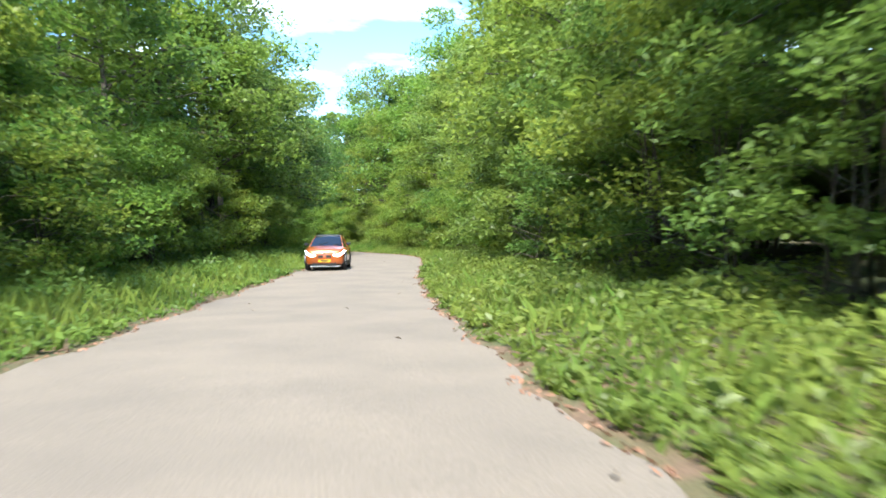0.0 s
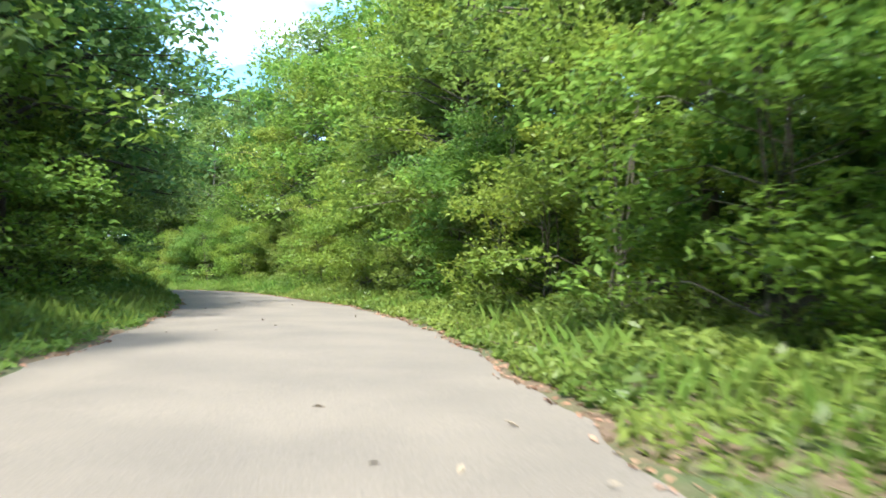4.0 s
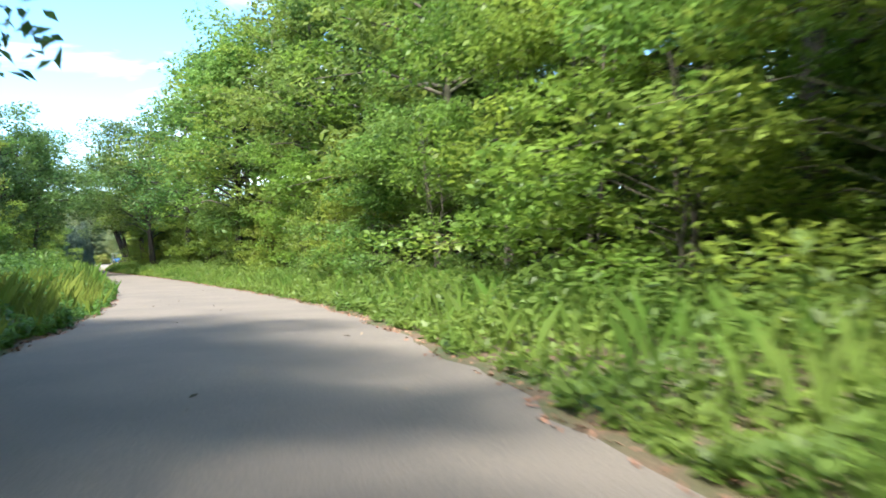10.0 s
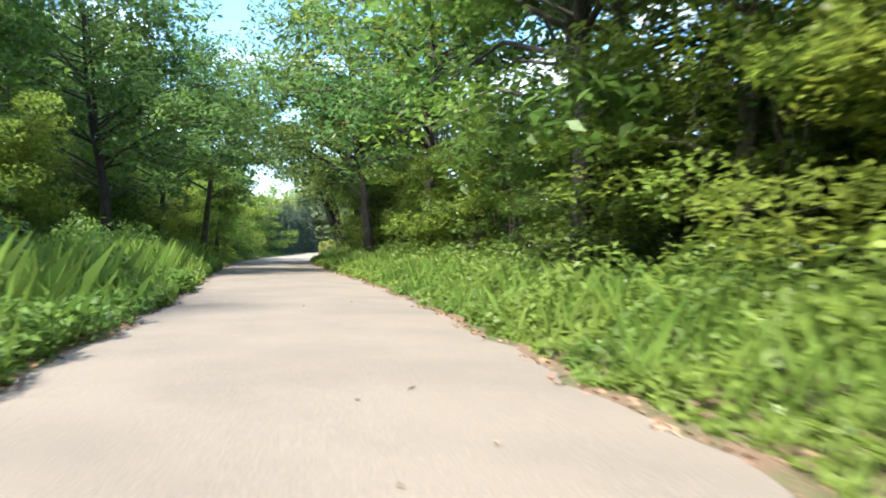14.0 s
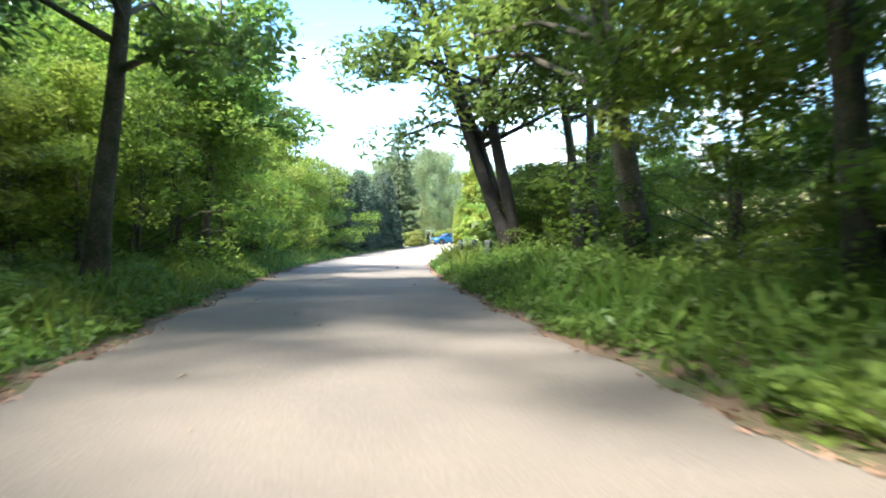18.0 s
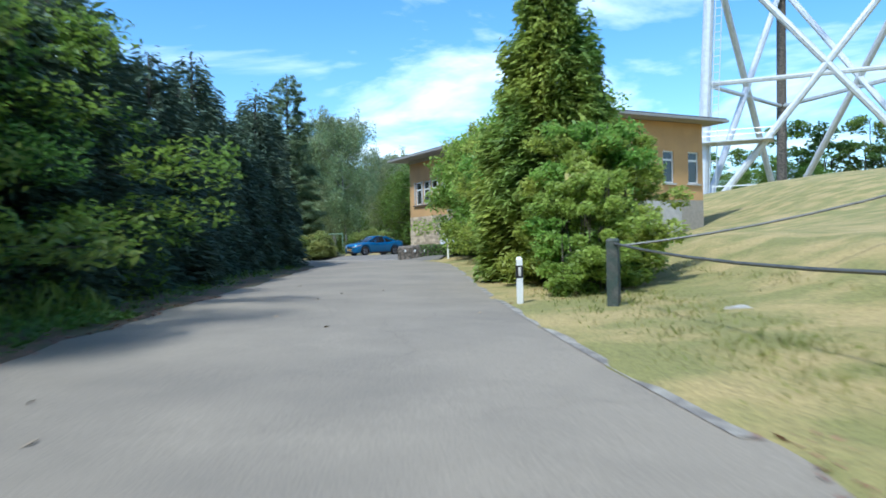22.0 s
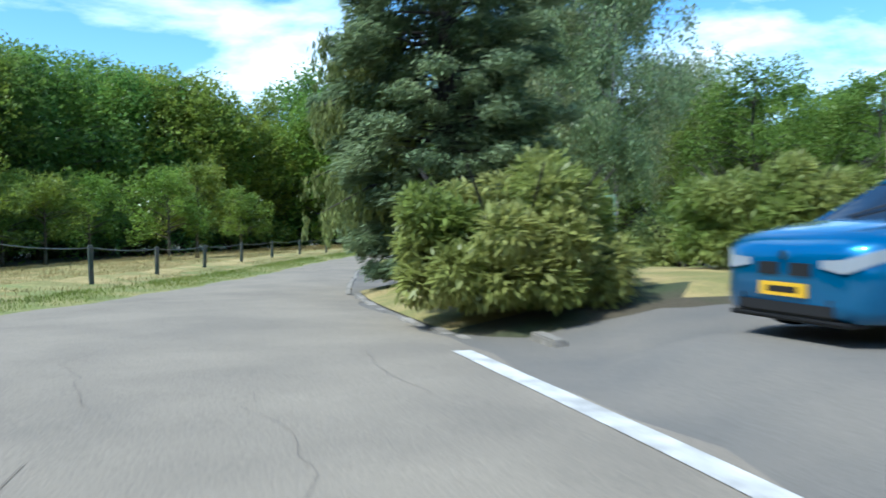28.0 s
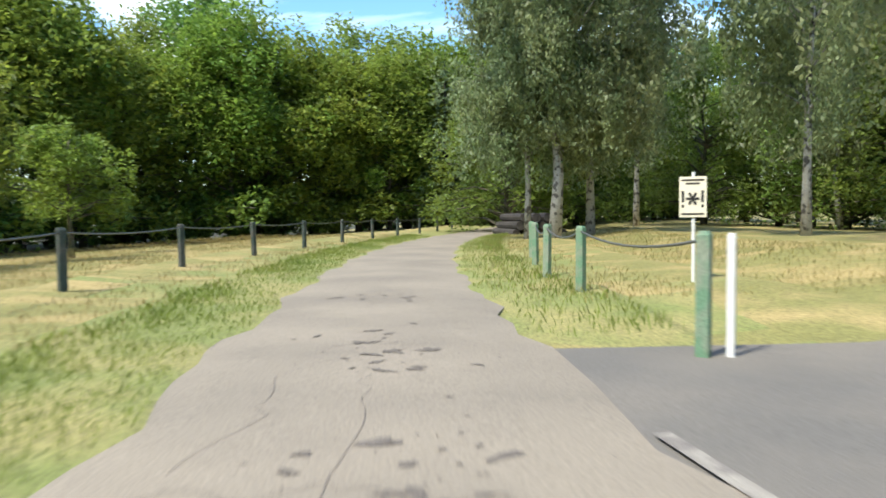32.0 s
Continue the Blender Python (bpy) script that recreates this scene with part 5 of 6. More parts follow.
def build_house():
    house = thing("house", "two-storey house with ochre render over a limestone base", "house", m=HOUSE_M)
    top, band, length, deep = 6.62, 2.5, 21.2, 7.4
    ups = [(0.95 + k * 1.22, 3.36, 1.95 + k * 1.22, 4.98) for k in range(3)] + [(5.2 + k * 1.09, 3.36, 6.08 + k * 1.09, 4.98) for k in range(8)]
    lows = [(5.05 + k * 0.9, 1.12, 5.72 + k * 0.9, 2.02) for k in range(3)] + [(12.4 + k * 0.9, 1.12, 13.07 + k * 0.9, 2.02) for k in range(3)]
    door = (9.5, 0.12, 10.9, 2.3)
    g = Geo()
    wall_with_holes(g, 0, length, band, top, ups, 0, 0.3)
    g.box(0, 0.3, band, 0.3, deep, top).box(0.3, deep - 0.3, band, length - 0.3, deep, top)
    part("upper_wall", g, M_RENDER, house, "smooth ochre rendered wall")
    # narrow windows in the end wall
    turned = Matrix.Translation((length, 0, 0)) @ Matrix.Rotation(radians(90), 4, "Z")
    ends = [(x - 0.38, 3.4, x + 0.38, 5.1) for x in (1.2, 3.0, 4.9, 6.7)]
    g = Geo()
    wall_with_holes(g, 0.3, deep, band, top, ends, 0, 0.3)
    part("end_wall", g, M_RENDER, house, "smooth ochre rendered end wall").matrix_basis = turned
    for h in ends:
        window_unit(house, *h, transom=0.72).matrix_basis = turned
        part("sill", Geo().box(h[0] - 0.1, -0.1, h[1] - 0.1, h[2] + 0.1, 0.05, h[1] - 0.005), M_CONCRETE, house).matrix_basis = turned
    part("terrace", Geo().box(0.3, -2.2, -1.0, 3.6, -0.01, 2.3), M_CONCRETE, house, "pale concrete terrace block", bevel=0.03).matrix_basis = turned
    g = Geo()
    wall_with_holes(g, 0, length, -0.8, band, lows + [door], 0.03, 0.33)
    g.box(0, 0.33, -0.8, 0.3, deep, band).box(length - 0.3, 0.33, -0.8, length, deep, band).box(0.3, deep - 0.3, -0.8, length - 0.3, deep, band)
    base = part("base_wall", g, M_MORTAR, house, "limestone base wall with thin courses")
    # limestone courses
    rng = np.random.default_rng(91)
    z = -0.3
    count = 0
    while z < band - 0.08:
        h = min(rng.choice([0.11, 0.14, 0.17, 0.21]), band - z)
        x = 0.0
        while x < 15.0:
            w = rng.uniform(0.4, 1.3)
            x2 = min(x + w, 15.0)
            if not any(x < q[2] + 0.1 and x2 > q[0] - 0.1 and z < q[3] + 0.12 and z + h > q[1] - 0.1 for q in lows + [door]):
                gs = Geo()
                d = rng.uniform(0.0, 0.025)
                gs.box(x + 0.008, -0.012 - d, z + 0.008, x2 - 0.008, 0.035, z + h - 0.008)
                part("stone", gs, M_STONE, base)
                count += 1
            x = x2
        z += h
    for n, h in enumerate(ups):
        window_unit(house, *h)
    for h in lows:
        window_unit(house, *h, transom=1.0, bars=5, y=0.12, glass=M_DARK)
    # concrete piers between the upper windows, sills, surrounds of the barred windows
    for n, h in enumerate(ups):
        for x0, x1 in ((h[0] - 0.14, h[0]), (h[2], h[2] + 0.14)):
            part("pier", Geo().box(x0 + 0.004, -0.06, 3.32, x1 - 0.004, 0.05, 5.02), M_CONCRETE, house)
    for x0, x1, z in ((0.7, 4.65, 3.32), (5.0, 13.95, 3.32), (4.9, 7.7, 1.08), (12.25, 15.05, 1.08)):
        part("sill", Geo().box(x0, -0.13, z - 0.08, x1, 0.12, z), M_OLDSTONE, house, "dark weathered window sill", bevel=0.01)
    for x in (5.0, 5.88, 6.78, 7.62, 12.35, 13.23, 14.13, 14.97):
        part("window_pier", Geo().box(x - 0.1, -0.03, 1.08, x + 0.06, 0.1, 2.1), M_CONCRETE, house)
    for x0, x1 in ((4.9, 7.68), (12.25, 15.03)):
        part("lintel", Geo().box(x0, -0.035, 2.02, x1, 0.1, 2.2), M_CONCRETE, house)
    # flat roof with wide eave
    part("roof", Geo().box(-1.25, -1.25, top + 0.02, length + 1.0, deep + 1.0, top + 0.16), M_EAVE, house, "wide flat eave", bevel=0.02)
    part("roof_cover", Geo().box(-1.15, -1.15, top + 0.164, length + 0.9, deep + 0.9, top + 0.24), M_ROOF, house)
    part("cornice", Geo().box(-0.05, -0.06, top - 0.22, length, 0.02, top + 0.018), M_CONCRETE, house)
    part("aerial", Geo().tube([(3.0, 2.0, top + 0.2), (3.0, 2.0, top + 1.7)], 0.02, 6), M_STEEL, house)
    # entrance: canopy, frame, two-leaf door, step
    pts = [(7.7, 0.0), (7.7, -1.0), (8.0, -1.25), (8.6, -1.4), (11.2, -1.4), (11.7, -1.2), (11.8, 0.0)]
    g = Geo().loft([[(x, y, 2.52) for x, y in pts], [(x, y, 2.66) for x, y in pts]])
    part("canopy", g, M_CONCRETE, house, "thin concrete canopy over the entrance", bevel=0.012)
    for x0, x1 in ((9.24, 9.49), (10.91, 11.16)):
        part("door_jamb", Geo().box(x0, -0.05, -0.1, x1, 0.3, 2.5), M_CONCRETE, house)
    d = thing("door", "", "")
    d.parent = house
    for x0, x1 in ((9.5, 10.19), (10.21, 10.9)):
        leaf = part("door_leaf", Geo().box(x0, 0.16, 0.12, x1, 0.21, 2.3), M_DOOR, d, "dark red-brown wooden door leaf", bevel=0.006)
        for z0, z1 in ((0.3, 1.0), (1.12, 2.15)):
            part("door_panel", Geo().box(x0 + 0.12, 0.145, z0, x1 - 0.12, 0.16, z1), M_DOOR, d, bevel=0.004)
    part("door_handle", Geo().tube([(10.14, 0.10, 1.15), (10.02, 0.10, 1.15)], 0.012, 6), M_CHROME, d)
    part("step", Geo().box(9.1, -0.5, -0.3, 11.3, 0.1, 0.11), M_CONCRETE, house, bevel=0.02)
    part("letter_box", Geo().box(8.85, -0.09, 0.95, 9.1, -0.03, 1.3), M_STEEL, house, bevel=0.01)
    part("outside_lamp", Geo().box(4.55, -0.14, 5.7, 4.75, -0.005, 5.86), M_WHITE, house, bevel=0.02)
    part("inner_floor", Geo().box(0.35, 0.5, 2.45, length - 0.35, deep - 0.35, 2.55), M_DARK, house)
    return house


build_house()


def build_tower():
    """White steel lattice tower on the rise: three legs, crossed braces, a ladder and a platform."""
    tower = thing("lattice_tower", "tall white steel lattice tower on the rise", "tower")
    feet = [Vector((-73.3, 223.0, 4.0)), Vector((-50.0, 223.5, 4.0)), Vector((-66.2, 242.0, 4.0))]
    mid = sum(feet, Vector()) / 3
    high = 52.0

    def at(k, z):
        t = (z - 4.0) / high
        p = feet[k].lerp(Vector((mid.x, mid.y, 0)), 0.25 * t)
        return Vector((p.x, p.y, z))

    for k in range(3):
        part("leg", Geo().tube([at(k, 3.0), at(k, 30), at(k, high)], [0.6, 0.5, 0.3], 10), M_STEEL if k < 2 else M_OLDSTONE, tower)
        part("foot", Geo().box(feet[k].x - 1, feet[k].y - 1, 2.5, feet[k].x + 1, feet[k].y + 1, 6.2), M_CONCRETE, tower, bevel=0.05)
    levels = [3.5, 31, 50]
    for a, b in ((0, 1), (1, 2), (2, 0)):
        for z0, z1 in zip(levels, levels[1:]):
            part("brace", Geo().tube([at(a, z0), at(b, z1)], 0.36, 8), M_STEEL, tower)
            part("brace", Geo().tube([at(b, z0), at(a, z1)], 0.36, 8), M_STEEL, tower)
            zm = (z0 + z1) / 2
            part("strut", Geo().tube([at(a, zm), at(b, zm)], 0.24, 6), M_STEEL, tower)
            part("strut", Geo().tube([at(a, z1), at(b, z1)], 0.12, 6), M_STEEL, tower)
    # ladder on the first leg
    for d in (-0.3, 0.3):
        part("ladder_rail", Geo().tube([at(0, 5) + Vector((1.0 + d, -0.5, 0)), at(0, high) + Vector((1.0 + d, -0.5, 0))], 0.05, 5), M_STEEL, tower)
    for z in np.arange(5.5, 44, 0.8):
        p = at(0, z) + Vector((1.0, -0.5, 0))
        part("rung", Geo().box(p.x - 0.3, p.y - 0.03, p.z - 0.03, p.x + 0.3, p.y + 0.03, p.z + 0.03), M_STEEL, tower)
    part("platform", Geo().box(-73.6, 221.6, 11.2, -66.5, 225.0, 11.35), M_STEEL, tower, bevel=0.02)
    for z in (12.3, 11.8):
        part("railing", Geo().tube([(-73.6, 221.6, z), (-66.5, 221.6, z)], 0.04, 5), M_STEEL, tower)
    for x in np.arange(-72, -52, 1.6):
        part("fence_rail", Geo().box(x, 220.4, 5.0, x + 0.08, 220.5, 6.9), M_WHITE, tower)
    part("fence_rail", Geo().box(-72, 220.42, 6.75, -52, 220.48, 6.85), M_WHITE, tower)


build_tower()

# ---- posts, fences, signs ----


def post(m, size, height, mat, label, group, chamfer=True):
    g = Geo()
    h = size / 2
    rings = [[(-h, -h, -0.3), (h, -h, -0.3), (h, h, -0.3), (-h, h, -0.3)], [(-h, -h, height - 0.03), (h, -h, height - 0.03), (h, h, height - 0.03), (-h, h, height - 0.03)],
             [(-h * 0.7, -h * 0.7, height), (h * 0.7, -h * 0.7, height), (h * 0.7, h * 0.7, height), (-h * 0.7, h * 0.7, height)]]
    g.loft(rings)
    return solid("fence_post", g, mat, label, "post", group, m=m)


def cable(points, sag, r, label, mat=M_WIRE):
    pts = []
    for a, b in zip(points, points[1:]):
        for k in range(8):
            t = k / 8
            p = a.lerp(b, t)
            p.z -= sag * 4 * t * (1 - t)
            pts.append(p)
    pts.append(points[-1])
    solid("fence_wire", Geo().tube(pts, r, 5), mat, label, "wire")


def fence(places_xy, size, height, mat, label, group, sag, wire_label, drop=0.06, r=0.012, skip=0):
    tops = []
    first = None
    for n, (x, y) in enumerate(places_xy):
        p = on_ground(x, y)
        if n < skip:
            tops.append(p + Vector((0, 0, height - drop)))
            continue
        m = Matrix.Translation(p) @ Matrix.Rotation(R0.uniform(-0.1, 0.1), 4, "Z") @ Matrix.Rotation(R0.uniform(-0.03, 0.03), 4, "X")
        if first is None:
            first = post(m, size, height, mat, label, group)
        else:
            copy_thing(first, m)
        tops.append(p + Vector((0, 0, height - drop)))
    if sag is not None:
        cable(tops, sag, r, wire_label)
    return tops


LEFT_FENCE = [(-96.5, 176.8), (-99.8, 179.4), (-103.0, 182.2), (-106.1, 185.2), (-109.1, 188.3), (-112.0, 191.5), (-114.8, 194.8), (-117.4, 198.2), (-119.6, 201.6), (-121.8, 205.2), (-123.9, 208.9), (-125.9, 212.7), (-127.8, 216.5), (-129.6, 220.4), (-131.4, 224.3), (-133.2, 228.2)]
fence(LEFT_FENCE, 0.085, 0.95, M_POST, "dark green square wooden fence post", "lane fence posts", 0.05, "thin sagging wire between the posts")
fence([(-54.4, 132.6), (-59.1, 139.8), (-62.4, 144.2), (-66.75, 151.8)], 0.14, 1.0, M_POST, "dark weathered post of the meadow fence", "meadow fence posts", 0.16, "slack dark rope between the posts", r=0.016)
fence([(-66.8, 151.9), (-62.2, 153.6), (-58.0, 154.5), (-52.0, 158.0)], 0.12, 0.95, M_POST, "dark weathered post across the meadow", "meadow fence posts", 0.14, "slack dark rope between the posts", r=0.016, skip=1)
fence([(-100.0, 188.3), (-101.5, 189.55), (-103.1, 190.95), (-104.5, 192.25), (-105.75, 193.3), (-107.6, 195.5)], 0.046, 0.88, M_WHITE, "white painted slim post at the edge of the tarmac", "white posts", None, "")
fence([(-106.3, 197.5), (-105.4, 201.6), (-103.0, 203.5), (-100.5, 205.5)], 0.046, 0.92, M_WHITE, "white painted slim post at the back of the tarmac", "white posts", 0.25, "slack chain between white posts", drop=0.25)
fence([(-107.75, 195.4), (-110.0, 198.2), (-111.3, 199.8), (-112.6, 201.8), (-113.8, 203.8)], 0.085, 0.9, M_POST_LIGHT, "faded green wooden post beside the lane", "green posts", 0.1, "thin wire between green posts")


def build_sign():
    p = on_ground(-109.1, 199.3)
    m = Matrix.Translation(p) @ Matrix.Rotation(radians(5), 4, "Z") @ Matrix.Scale(0.68, 4)
    sign = thing("warning_sign", "cream warning board with a black snowflake on a white pole", "sign", m=m)
    part("pole", Geo().tube([(0, 0.03, -0.2), (0, 0.03, 2.2)], 0.03, 8), M_WHITE, sign)
    part("board", Geo().box(-0.23, -0.02, 1.42, 0.23, 0.0, 2.12), M_SIGN, sign, bevel=0.006)
    g = Geo()
    for k in range(3):
        a = k * math.pi / 3
        mm = Matrix.Translation((0, -0.024, 1.74)) @ Matrix.Rotation(a, 4, "Y")
        g.box(-0.11, -0.002, -0.018, 0.11, 0.002, 0.018, mm)
        for s in (-1, 1):
            for e in (-0.6, 0.6):
                g.box(-0.035, -0.002, -0.012, 0.035, 0.002, 0.012, mm @ Matrix.Translation((s * 0.085, 0, 0)) @ Matrix.Rotation(e, 4, "Y"))
    part("snowflake", g, M_BLACK, sign)
    for x in (-0.165, 0.165):
        part("exclamation_mark", Geo().box(x - 0.022, -0.026, 1.68, x + 0.022, -0.021, 1.88).box(x - 0.02, -0.026, 1.59, x + 0.02, -0.021, 1.64), M_BLACK, sign)
    for z, w in ((2.06, 0.19), (2.0, 0.12), (1.48, 0.19)):
        part("text_bar", Geo().box(-w, -0.026, z - 0.016, w, -0.021, z + 0.016), M_BARK_DARK, sign)


build_sign()


def build_notice():
    """A faded yellow board on a post among the bushes."""
    m = Matrix.Translation(on_ground(-67.76, 154.17)) @ Matrix.Rotation(radians(8), 4, "Z")
    b = thing("notice_board", "faded yellow notice board among the bushes", "sign", m=m)
    h = 2.49 - m.translation.z
    part("pole", Geo().tube([(0, 0.03, -0.2), (0, 0.03, h + 0.1)], 0.025, 8), M_STEEL, b)
    part("board", Geo().box(-0.235, -0.015, h - 0.15, 0.235, 0.005, h + 0.15), M_NOTICE, b, bevel=0.005)
    for z, w in ((0.075, 0.14), (0.025, 0.11), (-0.025, 0.13), (-0.075, 0.08)):
        part("text_bar", Geo().box(-w, -0.019, h + z - 0.012, w, -0.0155, h + z + 0.012), M_BARK, b)


build_notice()


def delineator(m):
    """A white roadside marker post with a black band and reflector."""
    d = thing("marker_post", "white plastic roadside marker post with a black band", "post", "marker posts", m=m)
    part("body", Geo().loft([[(-0.06, -0.04, -0.2), (0.06, -0.04, -0.2), (0.04, 0.05, -0.2), (-0.04, 0.05, -0.2)], [(-0.06, -0.04, 0.95), (0.06, -0.04, 0.95), (0.04, 0.05, 1.0), (-0.04, 0.05, 1.0)]]), M_WHITE, d, bevel=0.008)
    part("band", Geo().box(-0.063, -0.044, 0.62, 0.063, 0.054, 0.84), M_BLACK, d)
    part("reflector", Geo().box(-0.025, -0.05, 0.65, 0.025, -0.0445, 0.81), M_WORN_WHITE, d)
    return d


DEL = delineator(Matrix.Translation(on_ground(-68.15, 152.3)) @ Matrix.Rotation(radians(25), 4, "Z") @ Matrix.Scale(1 / SITE, 4))
copy_thing(DEL, Matrix.Translation(on_ground(-98.6, 176.2)) @ Matrix.Rotation(radians(50), 4, "Z"))
copy_thing(DEL, Matrix.Translation(place(192.6, 2.7)) @ Matrix.Rotation(radians(25), 4, "Z"))
copy_thing(DEL, Matrix.Translation(place(191.5, -4.6)) @ Matrix.Rotation(radians(25), 4, "Z"))
solid("concrete_block", Geo().box(-0.48, -0.25, -0.4, 0.48, 0.25, 0.2), M_CONCRETE, "pale concrete slab in the meadow grass", "block", bevel=0.02, m=Matrix.Translation(on_ground(-64.9, 151.3)) @ Matrix.Rotation(radians(-20), 4, "Z"))


def build_stone_wall():
    """Low mossy retaining wall with pale marker plates and creeper."""
    wall = thing("retaining_wall", "low mossy retaining wall of rough blocks with small white plates", "wall")
    rng = np.random.default_rng(95)
    a, b = Vector((-81.86, 174.85, 1.05)), Vector((-75.1, 172.5, 1.05))
    u = (b - a).normalized()
    n = Vector((-u.y, u.x, 0))
    length = (b - a).length
    m = Matrix.Translation(a) @ Matrix(((u.x, n.x, 0, 0), (u.y, n.y, 0, 0), (0, 0, 1, 0), (0, 0, 0, 1)))
    part("core", Geo().box(0.05, -0.24, -0.3, length, 0.24, 0.5), M_MORTAR, wall).matrix_basis = m
    cuts = [0.0, 0.98, 4.35, length + 0.05]
    for x0, x1 in zip(cuts, cuts[1:]):
        g = Geo()
        nx, tall = max(4, int((x1 - x0) / 0.07)), rng.uniform(-0.03, 0.03)
        rings = []
        for k in range(nx + 1):
            x = x0 + 0.012 + (x1 - x0 - 0.024) * k / nx
            ring = []
            for y, z in [(-0.3, -0.25 + 0.09 * q) for q in range(9)] + [(-0.2, 0.53), (0.0, 0.55), (0.2, 0.53)] + [(0.3, 0.47 - 0.09 * q) for q in range(9)]:
                bump = 0.045 * noise.noise(Vector((x * 4.1, y * 5, z * 4.7))) + 0.03 * noise.noise(Vector((x * 13, y * 9, z * 12))) + rng.normal(0, 0.006)
                ring.append((x, y + (bump if abs(y) > 0.25 else 0) * (1 if y > 0 else -1), z + (bump + tall if z > 0.45 else 0)))
            rings.append(ring)
        part("block", g.loft(rings), M_OLDSTONE, wall, "rough dark pebbly block").matrix_basis = m
    side = -1 if (m @ Vector((0, -1, 0)) - a).dot(place(195, 0) - place(195, 4)) > 0 else 1
    for k, x in enumerate((0.6, 1.25, 1.9, 3.6, 6.2, 8.5)):
        part("plate", Geo().box(x - 0.05, side * 0.345 - 0.012, 0.27, x + 0.05, side * 0.345 + 0.012, 0.38), M_WHITE, wall, "small pale plate").matrix_basis = m
    # creeper and grass over the top
    c = rng.uniform(1.5, min(length, 5.0), 2600)
    p = np.stack([c, side * rng.uniform(-0.25, 0.36, 2600), 0.6 - np.abs(rng.normal(0, 0.12, 2600))], 1)
    hang = rng.uniform(size=2600) < 0.4 * np.exp(-((c - 2.6) / 0.6) ** 2) + 0.12
    p[hang, 1] = side * rng.uniform(0.3, 0.4, hang.sum())
    p[hang, 2] = rng.uniform(0.0, 0.58, hang.sum())
    p = np.array([tuple(m @ Vector(q)) for q in p])
    v, f = leaf_cards(p, 0.06, rng)
    stuff("wall_creeper", array_mesh("wall_creeper", v, f, L_WEED), "green creeper and grass over the mossy wall", "ivy")


build_stone_wall()


def build_brush():
    """Heap of dry cut branches on the verge."""
    rng = np.random.default_rng(97)
    g = Geo()
    for _ in range(4200):
        c = place(rng.uniform(152.0, 162.5), 2.7 + rng.uniform(0, 4.0))
        h = rng.uniform(0.0, 1.0) ** 1.6 * 0.75 * math.sin(math.pi * min(1, (c - place(157, 4)).length / 9 + 0.25))
        c.z += abs(h)
        d = Vector((rng.normal(), rng.normal(), rng.normal(0, 0.6))).normalized() * rng.uniform(0.2, 0.9)
        bend = Vector((rng.normal(), rng.normal(), rng.normal())) * 0.1
        g.tube([c - d * 0.5, c + bend, c + d * 0.5], [0.009, 0.007, 0.003], 4, cap=False)
    solid("brushwood", g, M_TWIG, "heap of dry grey-brown cut branches on the verge", "brushwood", kind="stuff")


build_brush()
verge_growth(149, 163, 1, G, 3500, 24000, 0.5, 5.0, 0.62, "green grass growing through cut branches")


def build_log_stack():
    rng = np.random.default_rng(98)
    stack = thing("log_pile", "stack of dark felled logs at the edge of the wood", "logs")
    c = on_ground(-123.5, 219.5)
    for r in range(3):
        for k in range(5 - r):
            p = c + Vector((0.42 * k + 0.21 * r, 0.3 * k, 0.2 + 0.36 * r))
            part("log", Geo().tube([p, p + Vector((-2.6, 2.4, rng.uniform(-0.05, 0.05)))], [0.2, 0.17], 9), M_BARK_DARK, stack, smooth=False)


build_log_stack()
g = Geo()
g.box(0, 0, 0, 0.06, 0.06, 2.3).box(2.9, 0, 0, 2.96, 0.06, 2.3).box(0.06, 0.005, 2.2, 2.9, 0.055, 2.28)
solid("gate_frame", g, M_POST_LIGHT, "slim green metal frame behind the tarmac", "frame", m=Matrix.Translation(on_ground(-103.4, 201.2, -0.05)) @ Matrix.Rotation(radians(-30), 4, "Z"))
g = thing("metal_gate", "green metal gate beside the house corner", "gate", m=Matrix.Translation(on_ground(-94.6, 193.2, 0.02)) @ Matrix.Rotation(radians(-25), 4, "Z"))
part("gate_frame", Geo().box(0, 0, 0.1, 0.06, 0.05, 1.6).box(3.4, 0, 0.1, 3.46, 0.05, 1.6).box(0.06, 0, 1.5, 3.4, 0.05, 1.56).box(0.06, 0, 0.2, 3.4, 0.05, 0.26), M_POST, g)
for k in range(20):
    part("rail", Geo().tube([(0.16 + k * 0.165, 0.025, 0.26), (0.16 + k * 0.165, 0.025, 1.5)], 0.012, 5), M_POST, g)
part("notice", Geo().box(0.5, -0.02, 1.2, 1.1, -0.003, 1.75), M_BLUE, g, "small blue notice board")

# ---- cars ----


